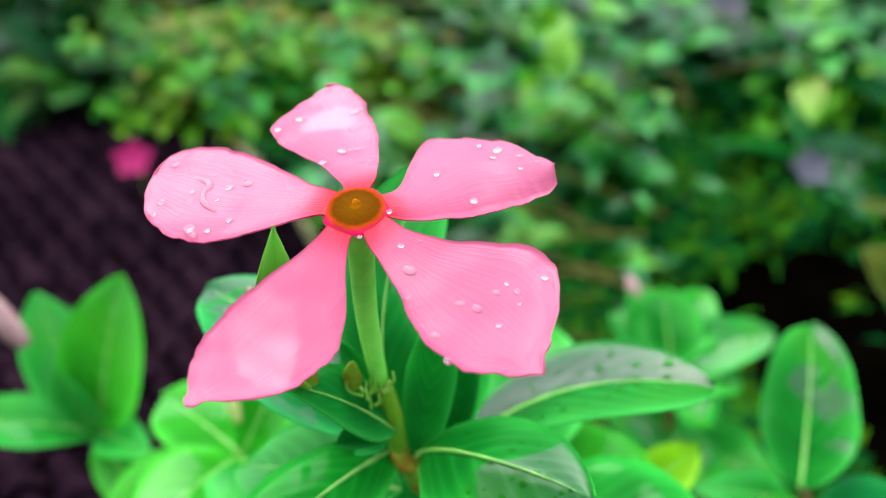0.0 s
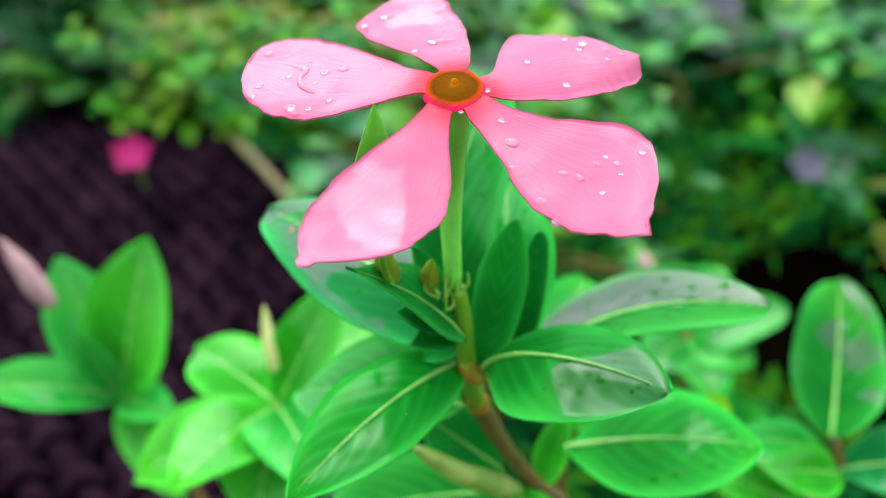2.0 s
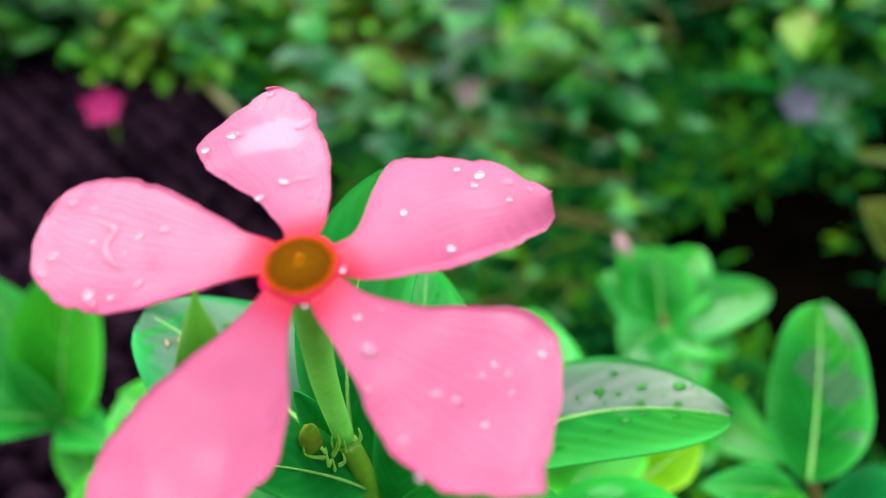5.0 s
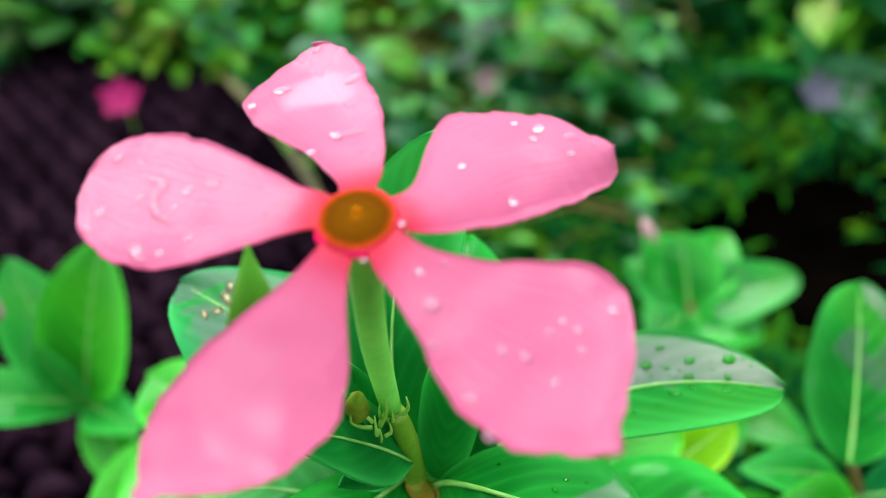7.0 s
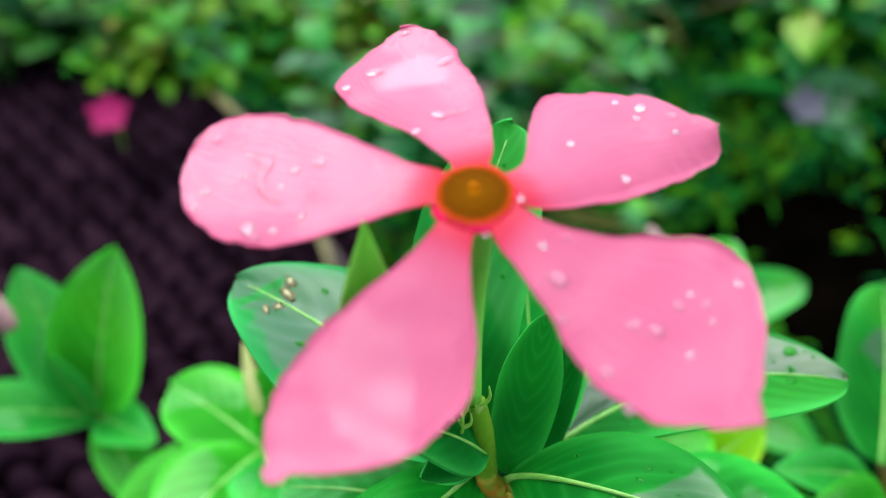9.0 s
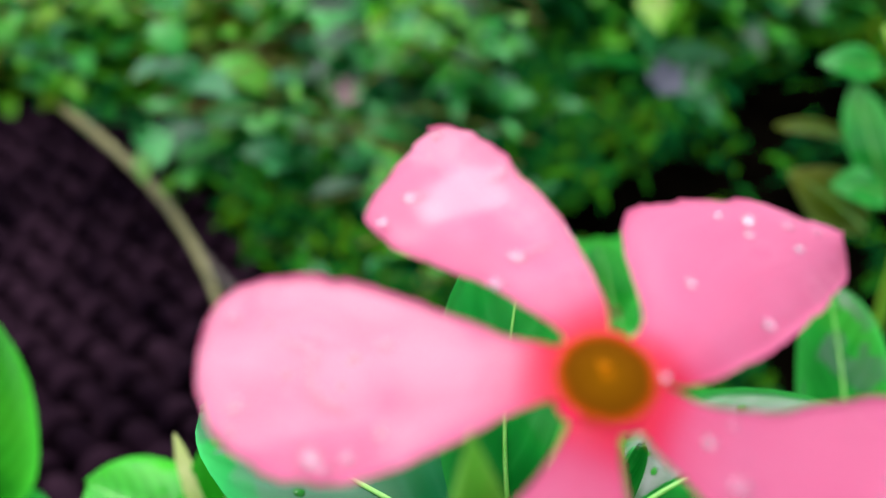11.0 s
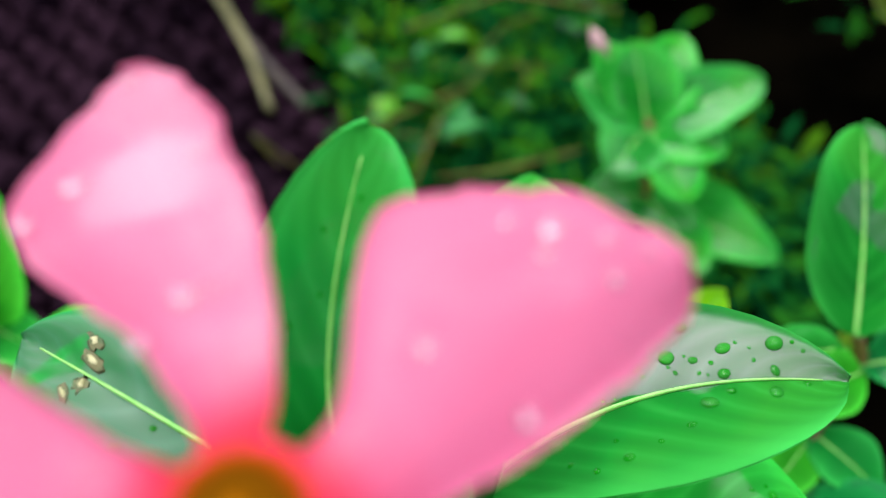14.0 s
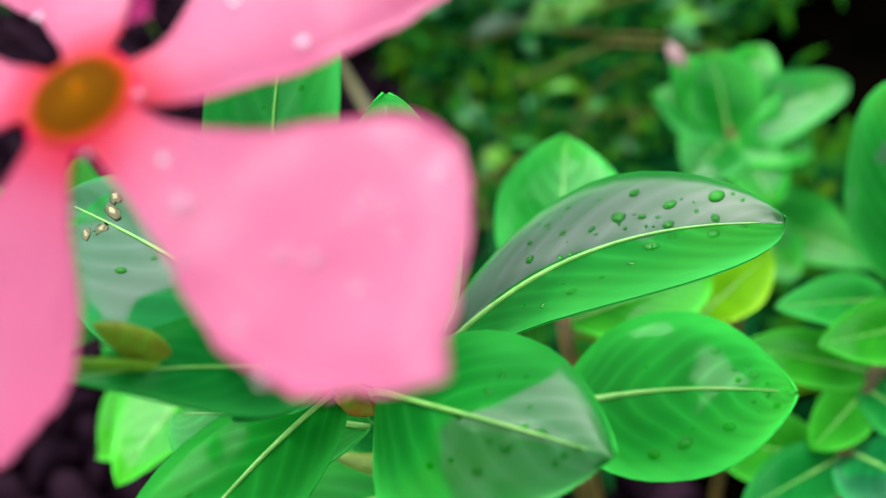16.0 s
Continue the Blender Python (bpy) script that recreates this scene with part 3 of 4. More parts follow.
flower = tube("flower", [C + EN * 0.0030, C - EN * 0.002, C + Vector((-0.0003, 0.0062, -0.018)), C + Vector((0.0004, 0.0125, -0.034))], [0.0018, 0.0018, 0.0016, 0.0013], TUBE, main, "pink five-petalled flower on a green tube", sides=14, origin=O)

STATIONS = (0.07, 0.15, 0.25, 0.4, 0.55, 0.7, 0.82, 0.92, 0.97, 1.0)


def smooth_interp(x, xs, ys):
    i = min(max(int(np.searchsorted(xs, x)) - 1, 0), len(xs) - 2)
    f = (x - xs[i]) / (xs[i + 1] - xs[i])
    slope = lambda k: (ys[min(k + 1, len(xs) - 1)] - ys[max(k - 1, 0)]) / (xs[min(k + 1, len(xs) - 1)] - xs[max(k - 1, 0)])
    d = xs[i + 1] - xs[i]
    return (2 * f ** 3 - 3 * f * f + 1) * ys[i] + (f ** 3 - 2 * f * f + f) * d * slope(i) + (3 * f * f - 2 * f ** 3) * ys[i + 1] + (f ** 3 - f * f) * d * slope(i + 1)


def petal(angle, length, tip_side, left, right, droop, curl_left=0.0, curl_right=0.0, point=0.0, frill=0.0):
    """A petal from its angle round the axis, its length and the reach of its two edges along it, in millimetres."""
    left = (1.7, *left, tip_side)
    right = (-1.7, *right, tip_side)
    ca, sa = math.cos(radians(angle)), math.sin(radians(angle))
    nu, nv = 44, 17
    pts = np.zeros((nu, nv, 3))
    for i in range(nu):
        s = i / (nu - 1)
        u = 0.07 + 0.93 * (1 - (1 - s) ** 1.5)
        lo, hi = smooth_interp(u, STATIONS, right), smooth_interp(u, STATIONS, left)
        if u > 0.97:
            k = math.sqrt(max(0.0, 1 - ((u - 0.97) / 0.03) ** 2))
            lo = tip_side + (smooth_interp(0.97, STATIONS, right) - tip_side) * k
            hi = tip_side + (smooth_interp(0.97, STATIONS, left) - tip_side) * k
        tooth = 0.10 * math.sin(41 * u + angle) + 0.08 * math.sin(97 * u) + 0.42 * noise.noise((u * 18.0, angle, 1.0))
        lo, hi = lo - tooth * u, hi + tooth * u + frill * max(0.0, u - 0.3) * noise.noise((u * 34.0, angle, 8.0))
        for j in range(nv):
            v = j / (nv - 1)
            side = lo + (hi - lo) * v
            a = u * length
            a += point * max(0.0, u - 0.9) ** 2 * 100 * max(0.0, 1 - abs(side - tip_side) / 1.3)
            x, y = a * ca - side * sa, a * sa + side * ca
            e = 2 * v - 1
            z = dome(math.hypot(x, y), droop) - 0.5 * max(0.0, 1 - (math.hypot(x, y) / 4.3) ** 2)
            z += -curl_right * max(0.0, -e - 0.1) ** 2 * u - curl_left * max(0.0, e - 0.1) ** 2 * min(1, u / 0.4) * (1.35 - u)
            z += 0.22 * math.sin(5 * u + angle) * e * u + 0.18 * noise.noise((x * 0.25, y * 0.25, angle)) - 0.35 * (1 - e * e) * u * (1 - u)
            z += 0.55 * abs(e) ** 3 * max(0.0, u - 0.45) * noise.noise((u * 21.0, e * 1.5, angle + 5.0))
            pts[i, j] = (x / 1000, y / 1000, z / 1000)
    v, f, uv = thick_sheet(pts, 0.00022)
    return link_mesh("petal", v, f, PETAL, flower, uvs=uv, matrix=Matrix.Translation(-O) @ FLOWER)


petal(164.9, 28.3, -2.0, (2.1, 3.4, 5.8, 7.6, 8.1, 7.0, 5.0, 2.2), (-2.4, -3.2, -5.1, -6.9, -8.1, -8.1, -7.2, -5.8), 2.6)
petal(107.5, 29.3, -2.5, (0.5, 1.0, 2.2, 4.6, 6.9, 6.3, 2.4, -0.3), (-3.4, -4.6, -5.8, -6.6, -6.8, -6.6, -5.8, -4.7), 4.6, curl_left=1.0)
petal(26.8, 27.3, -1.3, (1.4, 2.6, 7.9, 11.5, 10.0, 7.7, 5.2, 1.7), (-3.5, -4.4, -4.9, -5.1, -4.9, -4.5, -3.9, -3.3), 4.9, curl_left=1.9, curl_right=2.6, frill=0.7)
petal(-37.4, 28.4, -4.2, (1.2, 1.5, 3.7, 7.6, 10.1, 8.5, 4.6, 0.1), (-3.1, -4.2, -6.0, -8.4, -9.3, -8.8, -7.2, -6.0), 4.8, point=1.2)
petal(-122.3, 28.7, -2.6, (2.1, 3.5, 6.4, 8.1, 7.1, 4.9, 1.2, -1.3), (-1.5, -2.2, -4.2, -6.1, -6.8, -6.4, -5.0, -3.7), 7.0, point=0.3)


def build_throat():
    """A shallow olive-brown disc whose rim runs into the petals, and the pale opening in its middle."""
    m = Matrix.Translation(-O) @ FLOWER
    verts, faces, sides, rows, reach = [(0, 0, 0.00314)], [], 40, 10, 0.0040
    for i in range(1, rows + 1):
        r = reach * i / rows
        for s in range(sides):
            w = 2 * math.pi * s / sides
            rr = r * (1 + 0.05 * math.cos(5 * w + 0.6) * i / rows)
            lift = 0.00010 * (1 - (i / rows) ** 2) + 0.00006 * noise.noise((rr * 900 * math.cos(w), rr * 900 * math.sin(w), 3.0))
            z = dome(rr * 1000, 4.2) / 1000 + lift - (0.00045 if i == rows else 0.0)
            verts.append((rr * math.cos(w), rr * math.sin(w), z))
    for s in range(sides):
        faces.append((0, 1 + s, 1 + (s + 1) % sides))
    for i in range(rows - 1):
        for s in range(sides):
            a, b = 1 + i * sides + s, 1 + i * sides + (s + 1) % sides
            faces.append((a, a + sides, b + sides, b))
    ob = link_mesh("throat", [(x, y, z - 0.0031) for x, y, z in verts], faces, THROAT, flower, "olive-brown flower throat with a red rim", matrix=m @ Matrix.Translation((0, 0, 0.0031)))
    eye = plain_material("throat_opening", (0.26, 0.08, 0.0), (0.40, 0.13, 0.002), 900, 0.8, spec=0.03)
    verts, faces = [(0, 0, 0.0004)], []
    for i in (1, 2):
        for s in range(12):
            w = 2 * math.pi * s / 12
            r = 0.00035 * i * (1 + 0.2 * math.cos(3 * w))
            verts.append((r * math.cos(w), r * math.sin(w), 0.0004 - 0.00018 * i * i))
    for s in range(12):
        faces.append((0, 1 + s, 1 + (s + 1) % 12))
        faces.append((1 + s, 13 + s, 13 + (s + 1) % 12, 1 + (s + 1) % 12))
    link_mesh("stigma", verts, faces, eye, flower, "small orange stigma", matrix=m @ Matrix.Translation((0.0, 0.0006, 0.0033)))


build_throat()

# leaves round the main stem
leaf(main, (0.0028, 0.1242, 0.5063), (0.0484, 0.1244, 0.5194), 0.0265, (-0.045, 0.099, 1), 0.213, 0.683, LEAF_WET, "wet green leaf beaded with water drops", key="wide", blunt=0.645, fat=1.097, sweep=0.072)
leaf(main, (-0.0049, 0.1105, 0.5163), (0.0207, 0.0898, 0.5276), 0.0234, (0.145, -0.373, 1), -0.365, 1.465, LEAF_FRONT, "green leaf with a wet shiny tip", key="front", blunt=0.796, fat=1.293, sweep=-0.054)
leaf(main, (0.0143, 0.1301, 0.4805), (0.0511, 0.1204, 0.4891), 0.0302, (0.053, -0.15, 1), -0.04, 0.25, LEAF_BROAD, "broad round-tipped green leaf", key="low", blunt=0.699, fat=1.147, sweep=0.033)
leaf(main, (-0.0082, 0.1128, 0.5164), (-0.0342, 0.0832, 0.5138), 0.0160, (0.081, -0.48, 1), 0.135, 0.692, LEAF, "drooping green leaf", key="left_front", blunt=0.719, fat=0.955, sweep=-0.022)
HOLED = leaf(main, (-0.0075, 0.1120, 0.5205), (-0.0445, 0.1390, 0.5320), 0.026, (0.30, -0.45, 1), 0.25, 0.6, LEAF_GREY, "greyish wet leaf with an insect hole", key="hole", blunt=0.6)
leaf(main, (-0.0080, 0.1080, 0.5240), (-0.0250, 0.0930, 0.5470), 0.0115, (0.25, -0.35, 1), 0.3, 0.5, LEAF_UP, "green young leaf below the flower", key="narrow", blunt=1.15)
leaf(main, (-0.0088, 0.1128, 0.5194), (-0.0023, 0.1357, 0.5588), 0.0163, (-0.235, -1, 0.777), 0.28, 1.044, LEAF_UP, "upright green leaf behind the flower", key="upright", blunt=0.532, fat=1.252, sweep=0.062)
leaf(main, (0.0023, 0.1186, 0.5150), (0.0013, 0.1454, 0.5353), 0.0176, (-0.168, -1, 0.833), 0.459, 0.35, LEAF_SHEEN, "upright green leaf with drops and a browned tip", key="upright_low", blunt=0.676, sweep=0.033)
# shade on these two blades is put into their deep green
leaf(main, (0.0010, 0.1180, 0.5100), (0.0038, 0.1134, 0.5411), 0.0066, (0.5, -1, -0.5), 0.15, 0.1, LEAF_DEEP_SHADE, "upright leaf underside, shade painted as deep green", key="blade", rib=False, blunt=0.4)
leaf(main, (-0.0030, 0.1160, 0.5110), (-0.0036, 0.1150, 0.5360), 0.0058, (0.3, -1, -0.4), 0.15, 0.1, LEAF_DEEP_SHADE, "narrow upright leaf underside, shade painted as deep green", key="blade_left", rib=False, blunt=0.5)
leaf(main, (-0.0045, 0.1122, 0.5160), (-0.0002, 0.1122, 0.5440), 0.0085, (-0.2, -1, 0.35), 0.3, 0.15, LEAF_SHEEN, "light green narrow upright leaf", key="blade_light", rib=False, blunt=0.5)
leaf(main, (0.0010, 0.1300, 0.4748), (-0.0165, 0.1265, 0.4935), 0.0150, (0.1, -0.8, 0.7), 0.3, 0.4, LEAF_UP, "green leaf behind the seed pod", key="behind_pod")
leaf(main, (0.0015, 0.1290, 0.4690), (-0.0345, 0.1180, 0.4745), 0.0200, (0.0, -0.5, 1), 0.2, 0.5, LEAF_PALE, "pale wet leaf below the seed pod", key="below_pod", blunt=0.6)
leaf(main, (0.0110, 0.1355, 0.4640), (0.0165, 0.1420, 0.4805), 0.0080, (-0.7, -1, 0.5), 0.5, 0.2, LEAF_LIGHT, "folded light green leaf", key="folded", rib=False)
leaf(main, (0.0045, 0.1285, 0.4700), (0.0120, 0.1160, 0.4640), 0.0110, (0.0, -0.7, 0.8), 0.3, 0.5, LEAF_LIGHT, "light green lower leaf", key="lowest")
leaf(main, (-0.0200, 0.0885, 0.5530), (-0.0203, 0.0920, 0.5708), 0.0062, (0.1, -1, 0.3), 0.4, 0.1, LEAF_SPIKE, "slender pale green leaf tip", rib=False, blunt=0.9, fat=0.7, key="spike")
tube("leaf_stalk", [(-0.0110, 0.1090, 0.5270), (-0.0190, 0.0990, 0.5400), (-0.0200, 0.0885, 0.5535)], [0.0008, 0.0006, 0.0005], STEM, main, sides=6, origin=O)
leaf(main, (-0.0080, 0.1140, 0.5050), (-0.0400, 0.1270, 0.4980), 0.023, (0.1, -0.4, 1), 0.3, 0.7, LEAF_PALE, "pale wet leaf under the joint", key="under")
bud(main, (-0.0142, 0.1050, 0.5358), (-0.0133, 0.1020, 0.5430), 0.0015, BUD, "small olive and brown flower bud")
bud(main, (-0.0192, 0.1000, 0.5400), (-0.0209, 0.0958, 0.5500), 0.0016, BUD, "small olive-brown flower bud")
tube("bud_stalk", [(-0.0085, 0.1100, 0.5240), (-0.0120, 0.1080, 0.5300), (-0.0142, 0.1052, 0.5360)], [0.0011, 0.0010, 0.0012], STEM, main, sides=7, origin=O)
tube("bud_stalk", [(-0.0100, 0.1095, 0.5250), (-0.0155, 0.1050, 0.5330), (-0.0193, 0.0998, 0.5405)], [0.0010, 0.0009, 0.0011], STEM, main, sides=7, origin=O)
SEPAL = plain_material("sepal_pale_green", (0.16, 0.46, 0.03), (0.30, 0.62, 0.10), 300, 0.4)
rng = random.Random(12)
for root, reach, count in (((-0.0098, 0.1062, 0.5345), 0.0046, 5), ((-0.0116, 0.1042, 0.5350), 0.0058, 5), ((-0.0120, 0.1062, 0.5310), 0.0055, 5)):
    for k in range(count):
        w = k * 6.283 / count + rng.uniform(-0.3, 0.3)
        b0 = Vector(root)
        out = Vector((math.cos(w), math.sin(w), 0)) * rng.uniform(0.25, 0.7)
        up = Vector((0, -0.15, 1)) * rng.uniform(0.6, 1.0)
        tube("sepal", [b0 + out * 0.0012, b0 + (out * 0.8 + up * 0.4) * reach, b0 + (out * 0.75 + up) * reach], [0.00036, 0.00025, 0.00007], SEPAL, main, sides=5, origin=O)
for base, tip, w in (((-0.0105, 0.1085, 0.5260), (-0.0190, 0.1030, 0.5330), 0.0050), ((-0.0100, 0.1090, 0.5240), (-0.0165, 0.1000, 0.5290), 0.0055), ((-0.0115, 0.1100, 0.5290), (-0.0165, 0.1110, 0.5400), 0.0045), ((-0.0095, 0.1095, 0.5220), (-0.0150, 0.1060, 0.5215), 0.0040)):
    leaf(main, base, tip, w, (0.1, -0.6, 0.8), 0.5, 0.5, LEAF_UP, "tiny young leaf", rib=False)


def leaf_scars(leaf_ob, key, spots):
    """Dead brown patches with swollen pale lips where an insect has eaten the leaf."""
    m, L, W, fold, bend, seed, blunt, fat, sweep = LEAVES[key]
    count = 14
    for u, v, size, stretch, lean in spots:
        for name, mat, grow, lift, label in (("dead_patch", DEAD, 1.7, 0.00006, "dead brown patch of leaf"), ("scar", SCAR, 0.85, 0.00022, "swollen pale lip of an insect scar")):
            verts = []
            for ring, up in ((1.0, 0.00004), (0.72, 0.7 * lift), (0.3, lift)):
                for k in range(count):
                    w = 6.283 * k / count
                    rr = ring * grow * size * (1 + 0.7 * noise.noise((math.cos(w) * 1.6 + u * 40, math.sin(w) * 1.6 + grow, v * 9)))
                    a, b = rr * math.cos(w), rr * stretch * math.sin(w)
                    a, b = a * math.cos(lean) - b * math.sin(lean), a * math.sin(lean) + b * math.cos(lean)
                    verts.append(leaf_point(L, W, fold, bend, u + a / L, v + b / (W * 0.45), seed, blunt, fat=fat, sweep=sweep) + Vector((0, 0, up)))
            faces = [(i * count + k, i * count + (k + 1) % count, (i + 1) * count + (k + 1) % count, (i + 1) * count + k) for i in range(2) for k in range(count)]
            faces.append(tuple(range(2 * count, 3 * count)))
            faces.append(tuple(reversed(range(count))))
            link_mesh(name, verts, faces, mat, leaf_ob, label)


leaf_scars(HOLED, "hole", ((0.80, 0.34, 0.0004, 2.0, 0.9), (0.785, 0.12, 0.0005, 1.7, 0.2), (0.80, -0.18, 0.00045, 2.2, 1.2), (0.82, -0.42, 0.0005, 1.8, 0.5)))

# ---------------------------------------------------------------- neighbouring plants
pj = plant_base("periwinkle_plant", (0.03, 0.175, 0.0), "pale green shoot behind the main plant", "plant", "periwinkles")
tube("stem", [(0.03, 0.175, -0.01), (0.026, 0.178, 0.3), (0.022, 0.176, 0.452)], [0.003, 0.0026, 0.0018], STEM_BROWN, pj, origin=pj.location)
leaf(pj, (0.0213, 0.1760, 0.4520), (0.0305, 0.2121, 0.4726), 0.031, (-0.1, -0.55, 1), 0.3, 0.4, LEAF_PALE, "pale green pointed leaf", key="back")
leaf(pj, (0.0556, 0.1888, 0.4268), (0.0765, 0.1992, 0.4352), 0.015, (0.0, -0.6, 1), 0.2, 0.4, LEAF_LIME, "lime-yellow leaf", key="lime", blunt=0.6)
tube("leaf_stalk", [(0.0222, 0.1765, 0.4440), (0.0380, 0.1830, 0.4300), (0.0560, 0.1890, 0.4270)], [0.0012, 0.0010, 0.0008], STEM, pj, sides=6, origin=pj.location)
leaf(pj, (0.0230, 0.1765, 0.4480), (0.0590, 0.1900, 0.4400), 0.022, (0.0, -0.5, 1), 0.3, 0.5, LEAF_LIGHT, "light green leaf", key="back_right")

pb = plant_base("periwinkle_plant", (-0.055, 0.190, 0.0), "bright young periwinkle shoot with a cream bud", "plant", "periwinkles")
tube("stem", [(-0.055, 0.190, -0.01), (-0.06, 0.186, 0.28), (-0.058, 0.188, 0.445)], [0.003, 0.0026, 0.0018], STEM, pb, origin=pb.location)
K = Vector((-0.058, 0.188, 0.444))
for tip, w, n, mt, tx in (
        ((-0.0861, 0.2093, 0.4483), 0.026, (0.3, -0.5, 1), LEAF_LIGHT, "bright green leaf"),
        ((-0.0289, 0.2215, 0.4490), 0.026, (-0.3, -0.5, 1), LEAF_LIGHT, "bright green leaf"),
        ((-0.0792, 0.1524, 0.4458), 0.026, (0.0, -0.2, 1), LEAF_LIGHT, "bright green leaf"),
        ((-0.0400, 0.1480, 0.4500), 0.024, (0.0, -0.3, 1), LEAF_PALE, "pale wet leaf"),
        ((-0.0980, 0.1750, 0.4280), 0.024, (0.0, -0.3, 1), LEAF_LIGHT, "bright green leaf"),
        ((-0.0600, 0.1560, 0.4300), 0.026, (0.0, -0.3, 1), LEAF_LIGHT, "bright green leaf"),
        ((-0.0380, 0.2016, 0.4800), 0.018, (-0.2, -1.0, 0.4), LEAF_LIGHT, "upright bright green leaf")):
    leaf(pb, K, tip, w, n, 0.35, 0.6, mt, tx)
bud(pb, (-0.0582, 0.1900, 0.4550), (-0.0605, 0.1958, 0.4735), 0.0021, BUD_CREAM, "pale cream bud")

pa = plant_base("periwinkle_plant", (-0.10, 0.255, 0.0), "periwinkle shoot with folded leaves and a faded bud", "plant", "periwinkles")
tube("stem", [(-0.10, 0.255, -0.01), (-0.095, 0.25, 0.25), (-0.112, 0.252, 0.355), (-0.136, 0.265, 0.385)], [0.0035, 0.003, 0.0026, 0.0018], STEM_BROWN, pa, origin=pa.location)
K = Vector((-0.136, 0.265, 0.385))
for tip, w, n, f, mt, tx in (
        ((-0.1200, 0.2800, 0.4487), 0.036, (-0.15, -1, 0.5), 0.5, LEAF_LIGHT, "upright folded green leaf"),
        ((-0.1580, 0.2860, 0.4370), 0.031, (0.1, -1, 0.8), 0.35, LEAF_PALE, "round green leaf"),
        ((-0.1850, 0.2450, 0.4080), 0.022, (0.0, -0.4, 1), 0.3, LEAF_PALE, "pale wet leaf"),
        ((-0.1080, 0.2400, 0.3950), 0.018, (0.0, -0.4, 1), 0.3, LEAF_PALE, "pale wet leaf"),
        ((-0.1080, 0.2350, 0.3600), 0.020, (-0.3, -0.6, 1), 0.4, LEAF_LIGHT, "green leaf"),
        ((-0.1450, 0.2600, 0.4200), 0.013, (0.0, -1, 0.5), 0.4, LEAF_PALE, "light young leaf")):
    leaf(pa, K, tip, w, n, f, 0.4, mt, tx)
bud(pa, (-0.1490, 0.2540, 0.4350), (-0.1630, 0.2580, 0.4610), 0.0042, BUD_PINK, "faded pinkish closed bud")

pr = plant_base("periwinkle_plant", (0.070, 0.135, 0.0), "periwinkle shoot with a tall upright leaf", "plant", "periwinkles")
tube("stem", [(0.070, 0.135, -0.01), (0.072, 0.138, 0.30), (0.0783, 0.1494, 0.3994), (0.0834, 0.1596, 0.4117), (0.0907, 0.1686, 0.4200), (0.1039, 0.1775, 0.4240), (0.1000, 0.1800, 0.4390)], [0.0035, 0.003, 0.0024, 0.0022, 0.0020, 0.0018, 0.0014], STEM_BROWN, pr, "brown woody stem", origin=pr.location)
for base, tip, w, n, mt, tx in (
        ((0.0985, 0.1790, 0.4340), (0.0690, 0.1750, 0.4430), 0.0125, (0.1, -0.5, 1), LEAF_PALE, "pale wet leaf"),
        ((0.1030, 0.1760, 0.4280), (0.0760, 0.1660, 0.4390), 0.0150, (0.0, -0.7, 0.9), LEAF_LIGHT, "bright green leaf"),
        ((0.0920, 0.1700, 0.4200), (0.0610, 0.1735, 0.4330), 0.0140, (0.0, -0.6, 1), LEAF_LIGHT, "bright green leaf"),
        ((0.0885, 0.1675, 0.4190), (0.0985, 0.1500, 0.4180), 0.0150, (0.1, -0.5, 1), LEAF_UP, "green leaf"),
        ((0.0815, 0.1560, 0.4110), (0.0930, 0.1240, 0.4310), 0.0240, (-0.1, -0.35, 1), LEAF_GREY, "greyish wet leaf"),
        ((0.0880, 0.1660, 0.4190), (0.0715, 0.1530, 0.4190), 0.0130, (0.0, -0.6, 1), LEAF_LIGHT, "bright green leaf"),
        ((0.0800, 0.1550, 0.4110), (0.0520, 0.1400, 0.4200), 0.0150, (0.0, -0.5, 1), LEAF_UP, "deep green leaf"),
        ((0.0795, 0.1560, 0.4080), (0.0480, 0.1620, 0.4160), 0.0180, (0.0, -0.5, 1), LEAF_LIGHT, "bright green leaf"),
        ((0.1030, 0.1775, 0.4280), (0.1350, 0.1720, 0.4370), 0.020, (0.0, -0.4, 1), LEAF_GREY, "greyish wet leaf")):
    leaf(pr, base, tip, w, n, 0.35, 0.4, mt, tx)

leaf(pr, (0.0990, 0.1790, 0.4390), (0.1114, 0.2198, 0.4661), 0.0285, (-0.1, -0.9, 0.75), 0.3, 0.4, LEAF_TALL, "upright oval wet green leaf", blunt=0.58)

pc = plant_base("periwinkle_plant", (0.115, 0.36, 0.0), "small bright periwinkle shoot with a pink bud", "plant", "periwinkles")
tube("stem", [(0.115, 0.36, -0.01), (0.122, 0.352, 0.2), (0.114, 0.354, 0.352)], [0.003, 0.0028, 0.002], STEM_BROWN, pc, origin=pc.location)
K = Vector((0.1135, 0.3543, 0.3480))
